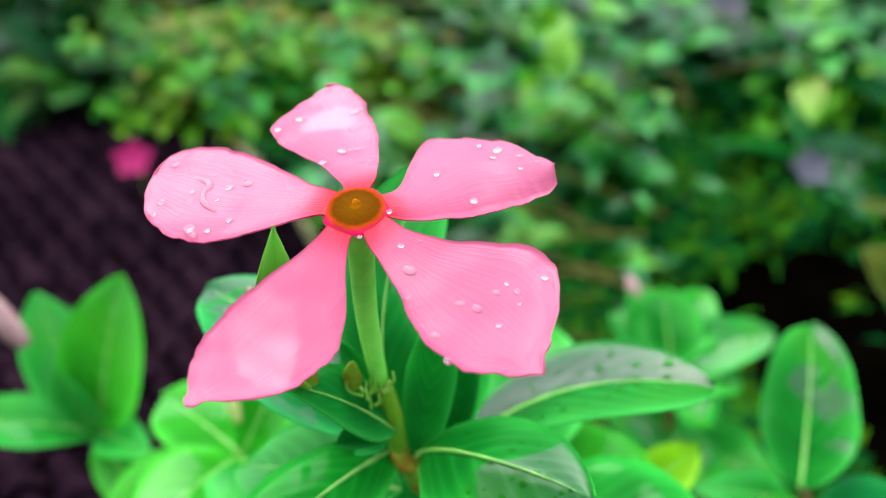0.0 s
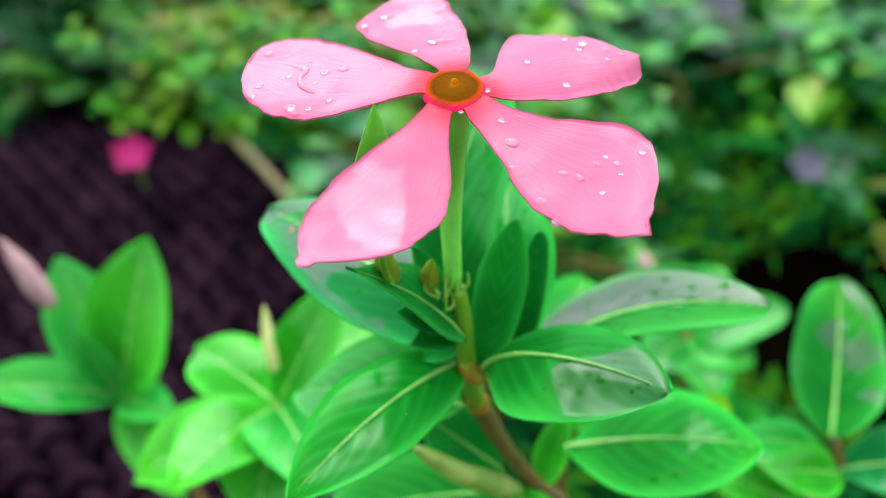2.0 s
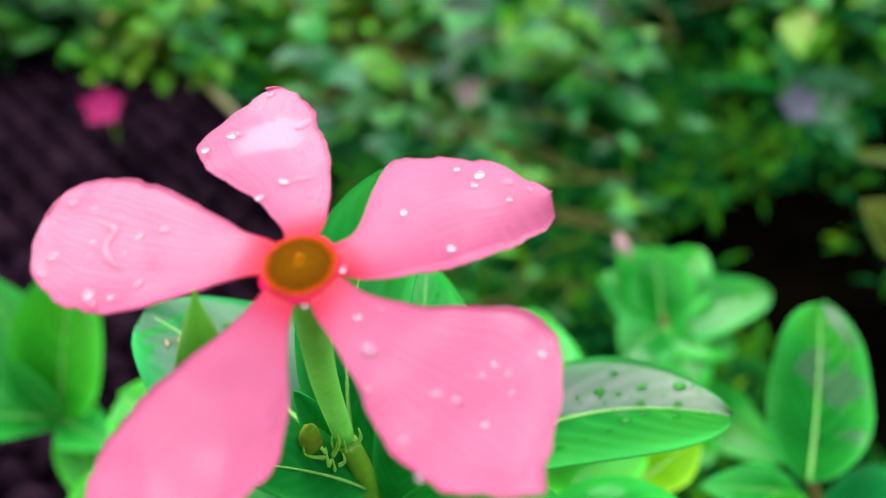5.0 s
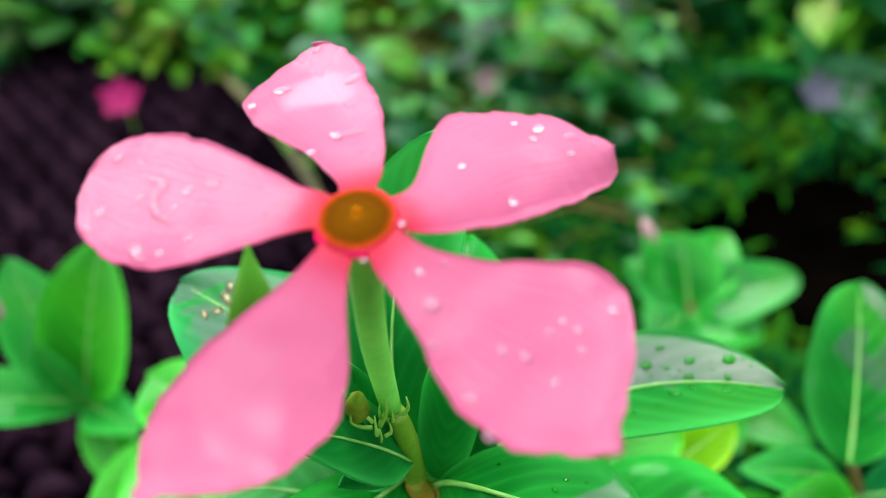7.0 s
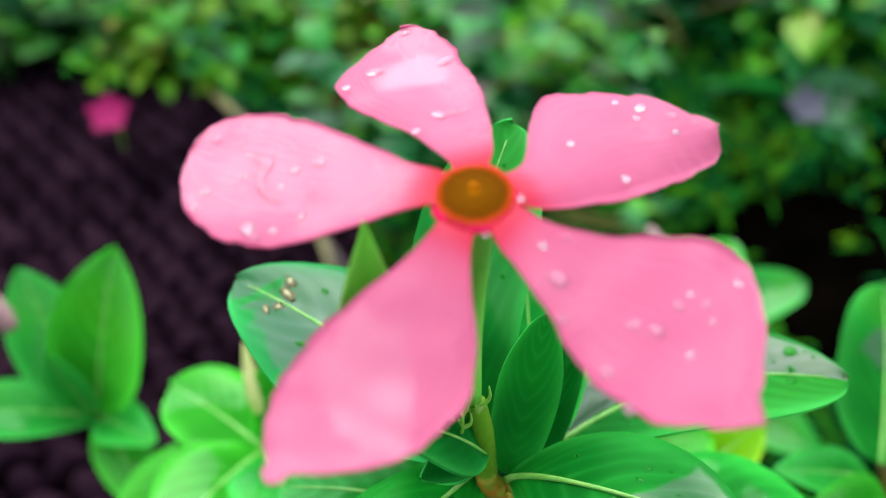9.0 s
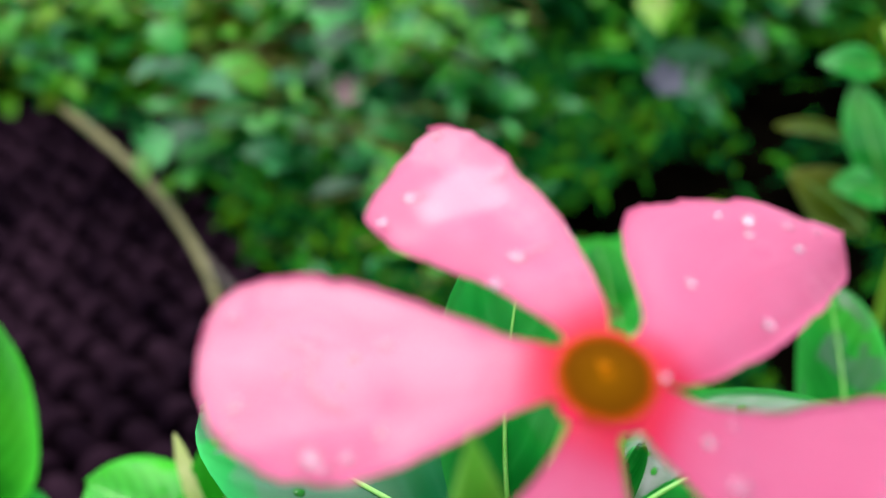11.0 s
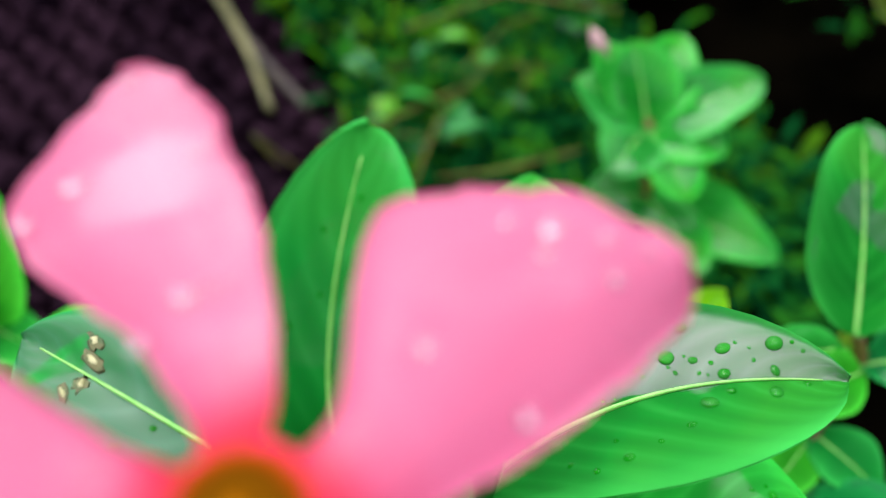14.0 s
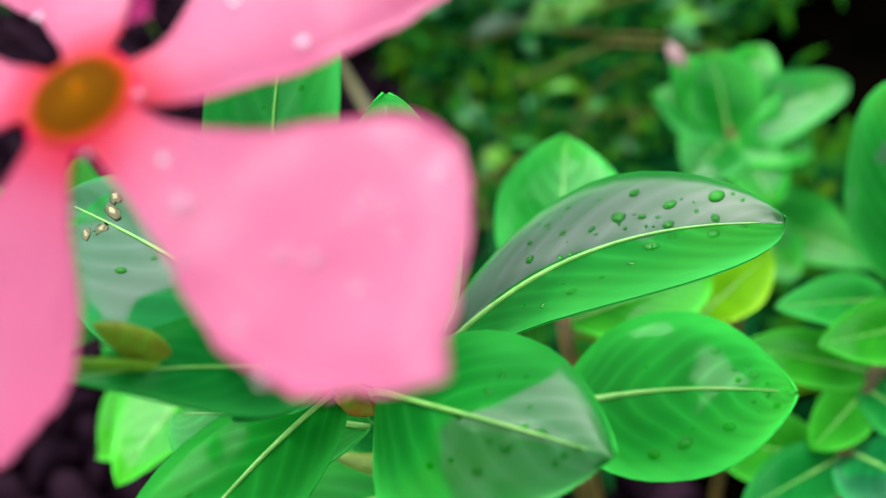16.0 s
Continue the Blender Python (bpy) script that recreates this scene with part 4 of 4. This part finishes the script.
for tip, w, n, mt in (
        ((0.1110, 0.3790, 0.3770), 0.034, (0.1, -1, 0.5), LEAF_SHADED),
        ((0.0850, 0.3720, 0.3660), 0.030, (0.4, -0.6, 1), LEAF_SHADED_PALE),
        ((0.1640, 0.3560, 0.3640), 0.032, (-0.1, -0.4, 1), LEAF_SHADED_PALE),
        ((0.1420, 0.3330, 0.3480), 0.030, (-0.1, -0.4, 1), LEAF_SHADED),
        ((0.0900, 0.3300, 0.3480), 0.030, (0.1, -0.4, 1), LEAF_SHADED_PALE),
        ((0.1360, 0.3860, 0.3710), 0.030, (-0.3, -0.7, 1), LEAF_SHADED),
        ((0.0980, 0.3840, 0.3740), 0.026, (0.2, -0.9, 0.7), LEAF_SHADED),
        ((0.1210, 0.3150, 0.3400), 0.028, (0, -0.4, 1), LEAF_SHADED)):
    leaf(pc, K, tip, w, n, 0.4, 0.5, mt, "bright green leaf", blunt=0.6)
for tip, w, n, mt in (
        ((0.0800, 0.3336, 0.3297), 0.030, (0.1, -0.6, 1), LEAF_SHADED_PALE),
        ((0.1635, 0.3042, 0.3049), 0.030, (-0.1, -0.5, 1), LEAF_SHADED),
        ((0.1589, 0.3296, 0.3071), 0.028, (-0.1, -0.4, 1), LEAF_SHADED),
        ((0.1267, 0.3004, 0.3078), 0.028, (0.0, -0.5, 1), LEAF_SHADED)):
    leaf(pc, (0.1180, 0.3530, 0.3040), tip, w, n, 0.3, 0.6, mt, "light green lower leaf", blunt=0.6)
bud(pc, (0.1000, 0.3800, 0.3690), (0.0950, 0.3890, 0.3800), 0.0036, BUD_PINK, "faded pink bud")

pe = plant_base("tall_weed", (0.277, 0.371, 0.0), "yellowish-green weed with broad leaves", "plant")
tube("stem", [(0.277, 0.371, -0.01), (0.2769, 0.3713, 0.3672), (0.2836, 0.4329, 0.4452)], [0.004, 0.0035, 0.0025], STEM, pe, origin=pe.location)
for base, tip, w, n, mt in (
        ((0.2480, 0.3655, 0.3691), (0.2150, 0.3912, 0.3928), 0.030, (-0.3, -0.6, 1), LEAF_YELLOW),
        ((0.2543, 0.3665, 0.3880), (0.2225, 0.3670, 0.3970), 0.022, (-0.2, -0.5, 1), LEAF_SHADED_PALE),
        ((0.2561, 0.4021, 0.4003), (0.2177, 0.4142, 0.4060), 0.012, (0.1, -0.5, 1), LEAF_YELLOW),
        ((0.2614, 0.3746, 0.3836), (0.2553, 0.4119, 0.4283), 0.022, (-0.8, -0.8, 0.4), LEAF_SHADED_PALE),
        ((0.2706, 0.4120, 0.4322), (0.2395, 0.4208, 0.4355), 0.020, (-0.2, -0.6, 1), LEAF_SHADED_PALE)):
    leaf(pe, base, tip, w, n, 0.3, 0.6, mt, "broad leaf")


# ---------------------------------------------------------------- background
def mat_edge(y):
    return -0.12 - 0.36 * max(0.0, y - 0.88)


def build_weeds():
    """A low tangle of small leaves and thin stalks over the soil, thinner near the bed."""
    rng = random.Random(7)
    verts, faces = [], []
    low_verts, low_faces = [], []
    near_verts, near_faces = [], []

    def add_leaf(p, az, el, L, W, roll, verts=verts, faces=faces):
        d = Vector((math.cos(az) * math.cos(el), math.sin(az) * math.cos(el), math.sin(el)))
        s = Vector((-math.sin(az), math.cos(az), 0))
        s = (s * math.cos(roll) + d.cross(s) * math.sin(roll)).normalized()
        n = s.cross(d) * -1
        k = len(verts)
        for i in range(5):
            u = i / 4
            w = W * 0.5 * max(0.06, math.sin(math.pi * u ** 0.85) ** 0.8)
            c = p + d * (L * u) - Vector((0, 0, 1)) * (0.35 * L * u * u)
            for j in (-1, 0, 1):
                verts.append(c + s * (w * j) + n * (0.3 * w * abs(j)))
        for i in range(4):
            for j in range(2):
                a = k + i * 3 + j
                faces.append((a, a + 3, a + 4, a + 1))

    count = 0
    while count < 6200:
        x, y = rng.uniform(-2.9, 3.1), rng.uniform(-1.4, 4.2)
        if abs(x) < 0.42 and -0.5 < y < 0.50:
            continue
        density = min(1.0, max(0.0, 0.45 + 1.25 * noise.noise((x * 3.1, y * 3.1, 4.0))))
        if x < mat_edge(y) + 0.02 and 0.15 < y < 1.50 and x > -1.0 - 0.36 * (y - 0.9):
            continue
        if 0.4 < y < 0.85 and -0.6 < x < 0.0 and rng.random() < 0.40:
            continue
        if 0.26 < x < 1.05 and 0.45 < y < 1.45 and rng.random() < (1.0 if y < 1.12 else 0.90):
            continue
        if -0.26 < x < 0.0 and 0.74 < y < 1.12 and rng.random() < 0.85:
            continue
        sprigs = -0.02 < x < 0.48 and 0.55 < y < 1.18
        if sprigs and rng.random() < 0.10:
            continue
        if math.hypot((x + 0.30) / 0.20, (y - 1.56) / 0.16) < 1 or math.hypot((x - 0.64) / 0.22, (y - 1.78) / 0.22) < 1:
            continue
        if rng.random() > 0.05 + 1.2 * density ** 1.4:
            continue
        count += 1
        h = rng.uniform(0.03, 0.13) * (0.55 + 1.5 * density) * (1.0 if y > 1.0 else 0.8)
        lean = Vector((rng.uniform(-0.5, 0.5), rng.uniform(-0.5, 0.5), 1)).normalized()
        size = rng.choice((0.6, 0.9, 1.3, 1.8) if y < 1.15 else (1.0, 1.5, 2.0, 2.7)) * (0.75 + 0.25 * y) * (0.7 if sprigs else 1.0)
        root = Vector((x, y, -0.005))
        for i in range(rng.randint(5, 9)):
            p = root + lean * (h * rng.uniform(0.35, 1.05))
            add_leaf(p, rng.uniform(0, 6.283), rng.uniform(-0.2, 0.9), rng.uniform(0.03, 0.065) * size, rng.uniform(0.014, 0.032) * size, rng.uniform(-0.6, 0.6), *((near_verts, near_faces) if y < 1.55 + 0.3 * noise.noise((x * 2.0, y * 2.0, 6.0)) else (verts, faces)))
        k = len(verts)
        for p, r in ((root, 0.0018), (root + lean * h, 0.001)):
            for s in range(3):
                verts.append(p + Vector((r * math.cos(s * 2.1), r * math.sin(s * 2.1), 0)))
        for s in range(3):
            faces.append((k + s, k + (s + 1) % 3, k + 3 + (s + 1) % 3, k + 3 + s))
    # a low mat of fine shoots between the beds, shade put into their colour
    made = 0
    while made < 2600:
        x, y = rng.uniform(-0.08, 1.15), rng.uniform(0.42, 1.5)
        if math.hypot((x - 0.47) / 0.16, (y - 0.84) / 0.15) < 1 and rng.random() < 0.9:
            continue
        if x > 0.38 and 0.50 < y < 1.30 and rng.random() < 0.85:
            continue
        if rng.random() > 1.5 * (0.38 + noise.noise((x * 4.0, y * 4.0, 9.0))):
            continue
        made += 1
        for i in range(7):
            p = Vector((x + rng.uniform(-0.02, 0.02), y + rng.uniform(-0.02, 0.02), rng.uniform(0.004, 0.05)))
            add_leaf(p, rng.uniform(0, 6.283), rng.uniform(0.0, 1.1), rng.uniform(0.025, 0.06), rng.uniform(0.004, 0.014), rng.uniform(-0.5, 0.5), low_verts, low_faces)
    tagged(link_mesh("creeping_weeds", low_verts, low_faces, WEED_LOW_DIM), "low olive creeping weeds on the soil, colour dimmed as shade", "weeds", kind="stuff")
    # brighter tall weeds: a yellowish patch behind the mat, and a broad-leaved one further along the bed
    for name, mat, label, cx, cy, sx, sy, count, long, wide in (
            ("bright_weeds", WEED_BRIGHT, "bright yellowish green weeds behind the mat", -0.30, 1.58, 0.15, 0.11, 420, (0.04, 0.085), (0.02, 0.04)),
            ("broad_weeds", WEED_BROAD, "broad-leaved bright green weeds", 0.66, 1.76, 0.21, 0.22, 520, (0.06, 0.12), (0.035, 0.065))):
        patch_verts, patch_faces = [], []
        for k in range(count):
            x, y = rng.gauss(cx, sx), rng.gauss(cy, sy)
            if y < 1.40 + 0.10 * noise.noise((x * 5.0, y * 5.0, 2.0)) + 0.3 * max(0.0, -0.35 - x):
                continue
            tall = rng.uniform(0.05, 0.17)
            for i in range(8):
                p = Vector((x + rng.uniform(-0.03, 0.03), y + rng.uniform(-0.03, 0.03), tall * rng.uniform(0.3, 1.0)))
                add_leaf(p, rng.uniform(0, 6.283), rng.uniform(-0.1, 0.8), rng.uniform(*long), rng.uniform(*wide), rng.uniform(-0.5, 0.5), patch_verts, patch_faces)
        tagged(link_mesh(name, patch_verts, patch_faces, mat), label, "weeds", kind="stuff")
    # trailing stalks, each bent once
    stalk_verts, stalk_faces = [], []
    for i in range(620):
        y = rng.uniform(0.60, 2.8)
        x = (rng.random() * 2 - 1) * (0.5 + 0.6 * y)
        if (x < mat_edge(y) + 0.02 and y < 1.62) or (0.30 < x < 0.98 and y < 1.30):
            continue
        p = Vector((x, y, rng.uniform(0.03, 0.13)))
        q = p + Vector((rng.uniform(-0.25, 0.25), rng.uniform(-0.2, 0.2), rng.uniform(-0.05, 0.08)))
        if (q.x < mat_edge(q.y) + 0.03 and q.y < 1.66) or (0.28 < q.x < 1.1 and q.y < 1.30):
            continue
        thick = rng.uniform(0.0012, 0.0034) * (0.8 if y < 1.2 else 1.4)
        side = (q - p).cross(Vector((0, 0, 1))).normalized() * thick
        up = Vector((0, 0, thick))
        mid = (p + q) / 2 + Vector((rng.uniform(-0.03, 0.03), rng.uniform(-0.03, 0.03), rng.uniform(0.0, 0.04)))
        k = len(stalk_verts)
        for e, w in ((p, 1.0), (mid, 0.85), (q, 0.5)):
            stalk_verts.extend((e + side * w, e + up * w, e - side * w, e - up * w))
        for ring in range(2):
            for s in range(4):
                a, b = k + ring * 4 + s, k + ring * 4 + (s + 1) % 4
                stalk_faces.append((a, b, b + 4, a + 4))
    tagged(link_mesh("trailing_stalks", stalk_verts, stalk_faces, VINE), "thin olive-brown stalks trailing through the weeds", "stalks", kind="stuff")
    tagged(link_mesh("leafy_weeds", near_verts, near_faces, WEED_NEAR_LIT), "green leafy weeds in tufts beside the mat", "weeds", kind="stuff")
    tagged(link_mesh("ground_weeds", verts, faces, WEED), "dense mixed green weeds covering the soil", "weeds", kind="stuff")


build_weeds()

st = plant_base("dry_stalk", (-0.105, 0.83, 0.0), "thin olive-grey dry stalk lying along the mat edge", "stalk")
tube("stalk", [(-0.110, 0.79, 0.036), (-0.130, 0.88, 0.046), (-0.165, 0.99, 0.050), (-0.215, 1.11, 0.050), (-0.300, 1.27, 0.050), (-0.400, 1.44, 0.046), (-0.52, 1.62, 0.04)], [0.004, 0.0048, 0.0060, 0.0066, 0.0068, 0.007, 0.0055], STICK, st, origin=st.location)
st2 = plant_base("dark_stalk", (-0.085, 0.84, 0.0), "thin dark dry stalk on the soil", "stalk")
tube("stalk", [(-0.070, 0.79, 0.03), (-0.110, 0.86, 0.036), (-0.150, 0.95, 0.045), (-0.19, 1.06, 0.04)], [0.006, 0.006, 0.005, 0.004], STICK_DARK, st2, origin=st2.location)


def far_flower(at, mat, label, size):
    """A small five-petalled flower on a stalk among the weeds."""
    f = plant_base("wild_flower", (at[0], at[1], 0.0), label, "flower", "small flowers among the weeds")
    tube("stalk", [(at[0], at[1], -0.01), (at[0] + 0.01, at[1], at[2] * 0.5), at], [0.0018, 0.0015, 0.0012], STEM, f, sides=5, origin=f.location)
    for k in range(5):
        w = k * 1.2566 + 0.4
        nu, nv = 7, 5
        pts = np.zeros((nu, nv, 3))
        for i in range(nu):
            u = i / (nu - 1)
            for j in range(nv):
                v = j / 2 - 1
                r, s = size * (0.05 + u), size * 0.42 * math.sin(math.pi * min(0.97, 0.1 + 0.85 * u)) * v
                pts[i, j] = (r * math.cos(w) - s * math.sin(w), r * math.sin(w) + s * math.cos(w), size * 0.25 * u * u)
        v, fc, uv = thick_sheet(pts, 0.0005)
        link_mesh("petal", v, fc, mat, f, uvs=uv, matrix=Matrix.Translation(Vector(at) - f.location) @ pose(0, 0, 0, 40, 0, 0))
    return f


far_flower((-0.457, 1.193, 0.086), FAR_PINK, "small deep pink flower over the mat", 0.030)
far_flower((0.522, 1.137, 0.089), FAR_LILAC, "small lilac flower among the weeds", 0.030)
far_flower((0.065, 1.127, 0.123), FAR_ROSE, "small pale rose flower among the weeds", 0.022)
far_flower((0.519, 1.605, 0.198), FAR_LILAC, "small lilac flower among the weeds", 0.035)


# ---------------------------------------------------------------- water drops
def drop_mesh(seed, mat):
    rng = random.Random(seed)
    verts, faces, sides, rows = [], [], 12, 5
    a, b = rng.uniform(0.85, 1.15), rng.uniform(0, 3)
    for i in range(rows):
        w = math.pi / 2 * i / rows
        for s in range(sides):
            t = 2 * math.pi * s / sides
            r = math.cos(w) * (1 + 0.10 * math.cos(2 * t + b))
            verts.append((r * math.cos(t) * a, r * math.sin(t) / a, 0.48 * math.sin(w)))
    verts.append((0, 0, 0.48))
    for i in range(rows - 1):
        for s in range(sides):
            p, q = i * sides + s, i * sides + (s + 1) % sides
            faces.append((p, q, q + sides, p + sides))
    for s in range(sides):
        faces.append(((rows - 1) * sides + s, (rows - 1) * sides + (s + 1) % sides, rows * sides))
    faces.append(tuple(reversed(range(sides))))
    me = bpy.data.meshes.new("water_drop")
    me.from_pydata(verts, [], faces)
    me.polygons.foreach_set("use_smooth", np.ones(len(me.polygons), dtype=bool))
    me.materials.append(mat)
    return me


DROPS = [drop_mesh(s, WATER) for s in range(5)]
LEAF_DROPS = [drop_mesh(s, WATER_LEAF) for s in range(5)]
drop_count = 0


def drop(point, normal, radius, group, stretch=1.0):
    global drop_count
    ob = new("water_drop", (LEAF_DROPS if "leaves" in group else DROPS)[drop_count % 5])
    z = Vector(normal).normalized()
    m = z.to_track_quat("Z", "Y").to_matrix().to_4x4()
    m.translation = Vector(point) - z * (radius * 0.15)
    ob.matrix_basis = m @ Matrix.Rotation(drop_count * 1.3, 4, "Z") @ Matrix.Diagonal((radius * stretch, radius, radius, 1))
    drop_count += 1
    return tagged(ob, "clear round water drop", "water drop", group)


def petal_drop(x, y, droop, radius, stretch=1.0):
    h = dome(math.hypot(x, y), droop)
    e = 0.5
    n = Vector((dome(math.hypot(x - e, y), droop) - dome(math.hypot(x + e, y), droop), dome(math.hypot(x, y - e), droop) - dome(math.hypot(x, y + e), droop), 2 * e))
    drop(FLOWER @ (Vector((x, y, h)) / 1000), FLOWER.to_3x3() @ n, radius, "water drops on the petals", stretch)


for x, y, r in ((6.5, -8.6, 0.8), (12.3, -12.6, 0.6), (14.1, -13.1, 0.62), (16.4, -10.8, 0.5), (18.8, -10.6, 0.5), (9.4, -16.8, 0.65), (6.4, -12.2, 0.45), (5.5, -5.4, 0.4), (22.1, -8.4, 0.4), (10.8, -19.7, 0.6), (17.8, -20.7, 0.5), (16.5, -15.2, 0.35), (17.6, -9.5, 0.3), (19.0, -12.2, 0.3), (7.6, -4.6, 0.3), (0.7, -4.5, 0.3)):
    petal_drop(x, y, 4.8, r / 1000)
for x, y, r in ((9.6, 7.6, 0.45), (14.2, 3.2, 0.5), (4.0, -0.6, 0.4), (16.9, 12.2, 0.4), (20.5, 10.2, 0.4)):
    petal_drop(x, y, 4.9, r / 1000)
for x, y, r in ((17.6, 13.8, 0.62), (20.6, 12.6, 0.62), (15.2, 14.6, 0.35), (22.8, 11.6, 0.4)):
    petal_drop(x, y, 4.9, r / 1000)
for x, y, r, s in ((-20.4, -1.0, 0.75, 1), (-24.8, 3.9, 0.6, 1), (-14.1, 6.1, 0.65, 1), (-21.2, 5.4, 0.35, 1), (-17.6, 3.6, 0.3, 1), (-18.6, 8.2, 0.3, 1), (-15.5, -0.3, 0.4, 1), (-24.4, 10.7, 0.6, 1), (-16.5, 5.6, 0.5, 1), (-25.5, 1.8, 0.5, 1), (-18.0, -1.6, 0.4, 1), (-22.0, 9.8, 0.4, 1.5)):
    petal_drop(x, y, 2.6, r / 1000, s)
for x, y, r, s in ((-1.6, 22.2, 0.8, 1.7), (-5.9, 27.9, 0.7, 1), (-9.2, 21.2, 0.6, 1.8), (-5.1, 10.0, 0.5, 1), (-2.8, 12.4, 0.45, 2.2), (-12.3, 19.0, 0.45, 1), (0.9, 18.5, 0.35, 1)):
    petal_drop(x, y, 4.6, r / 1000, s)
for x, y, r in ((-6.9, -7.6, 0.45), (-15.0, -12.2, 0.45), (-8.0, -9.5, 0.3)):
    petal_drop(x, y, 7.4, r / 1000)


def streak(points, droop, radii):
    """A run of water lying along a petal."""
    path = [FLOWER @ (Vector((x, y, dome(math.hypot(x, y), droop) - 0.15)) / 1000) for x, y in points]
    root = path[0]
    ob = tube("water_streak", path, [r / 1000 for r in radii], WATER, sides=8, origin=root)
    ob.location = root
    tagged(ob, "curved run of clear water on a pink petal", "water", "water drops on the petals")


streak(((-21.7, 8.2), (-20.3, 7.6), (-19.1, 6.6), (-19.7, 5.1), (-19.2, 3.2), (-17.5, 1.5)), 2.6, (0.15, 0.4, 0.55, 0.35, 0.5, 0.15))
streak(((-2.4, 12.6), (-1.2, 12.6), (0.6, 13.1)), 4.6, (0.12, 0.4, 0.12))
streak(((-20.8, -1.0), (-20.0, -1.8), (-19.2, -2.6)), 2.6, (0.3, 0.6, 0.35))


def leaf_drop(key, u, v, radius):
    m, L, W, fold, bend, seed, blunt, fat, sweep = LEAVES[key]
    at = lambda a, b: leaf_point(L, W, fold, bend, a, b, seed, blunt, fat=fat, sweep=sweep)
    n = (at(u + 0.02, v) - at(u - 0.02, v)).cross(at(u, v + 0.05) - at(u, v - 0.05))
    drop(m @ at(u, v), m.to_3x3() @ n, radius, "water drops on the leaves")


for u, v, r in ((0.86, 0.60, 0.95), (0.74, 0.42, 0.8), (0.60, 0.34, 0.95), (0.66, 0.66, 0.7), (0.52, 0.28, 0.45), (0.66, 0.28, 0.5), (0.40, 0.66, 0.4), (0.34, 0.56, 0.4), (0.44, 0.40, 0.45), (0.33, 0.30, 0.55), (0.47, 0.74, 0.3), (0.56, 0.68, 0.3), (0.70, 0.24, 0.3), (0.80, 0.28, 0.3), (0.84, 0.14, 0.6), (0.72, 0.10, 0.7), (0.66, -0.22, 0.9), (0.82, -0.22, 0.75), (0.72, -0.12, 0.5), (0.60, -0.42, 0.5), (0.52, -0.52, 0.35), (0.44, -0.62, 0.6), (0.36, -0.70, 0.4), (0.90, -0.1, 0.4), (0.30, -0.55, 0.35), (0.42, -0.40, 0.3)):
    leaf_drop("wide", u, v, r * 1.15 / 1000)
rng = random.Random(21)
for k in range(16):
    leaf_drop("wide", rng.uniform(0.3, 0.92), rng.uniform(0.08, 0.82), rng.uniform(0.16, 0.32) / 1000)
for k in range(10):
    leaf_drop("front", rng.uniform(0.55, 0.92), rng.uniform(-0.6, 0.6), rng.uniform(0.2, 0.5) / 1000)
for k in range(8):
    leaf_drop("low", rng.uniform(0.5, 0.92), rng.uniform(-0.6, 0.7), rng.uniform(0.2, 0.4) / 1000)
for u, v, r in ((0.72, 0.50, 0.7), (0.86, 0.30, 0.8), (0.80, 0.14, 0.5), (0.90, -0.12, 0.4), (0.60, -0.62, 1.0), (0.48, -0.72, 0.95), (0.76, -0.50, 0.9), (0.45, 0.30, 0.3), (0.93, -0.4, 0.6), (0.85, -0.2, 0.35)):
    leaf_drop("low", u, v, r / 1000)
for u, v, r in ((0.75, -0.20, 0.6), (0.82, 0.05, 0.5), (0.70, -0.45, 0.55), (0.88, -0.30, 0.4), (0.62, 0.3, 0.5), (0.35, 0.5, 0.3)):
    leaf_drop("front", u, v, r / 1000)
for u, v, r in ((0.62, 0.4, 0.7), (0.52, -0.2, 0.6), (0.40, 0.5, 0.5), (0.70, -0.45, 0.6), (0.45, -0.6, 0.5), (0.58, 0.1, 0.4)):
    leaf_drop("hole", u, v, r / 1000)
for u, v, r in ((0.75, -0.55, 0.5), (0.68, -0.35, 0.5), (0.68, -0.2, 0.5), (0.82, -0.4, 0.4)):
    leaf_drop("upright_low", u, v, r / 1000)
for u, v, r in ((0.62, 0.45, 0.35), (0.72, -0.40, 0.4), (0.80, 0.25, 0.3), (0.55, -0.55, 0.35), (0.86, -0.15, 0.3), (0.48, 0.60, 0.3), (0.68, 0.15, 0.25)):
    leaf_drop("upright", u, v, r / 1000)
for u, v, r in ((0.45, 0.4, 0.3), (0.55, -0.4, 0.35), (0.62, 0.2, 0.3)):
    leaf_drop("left_front", u, v, r / 1000)
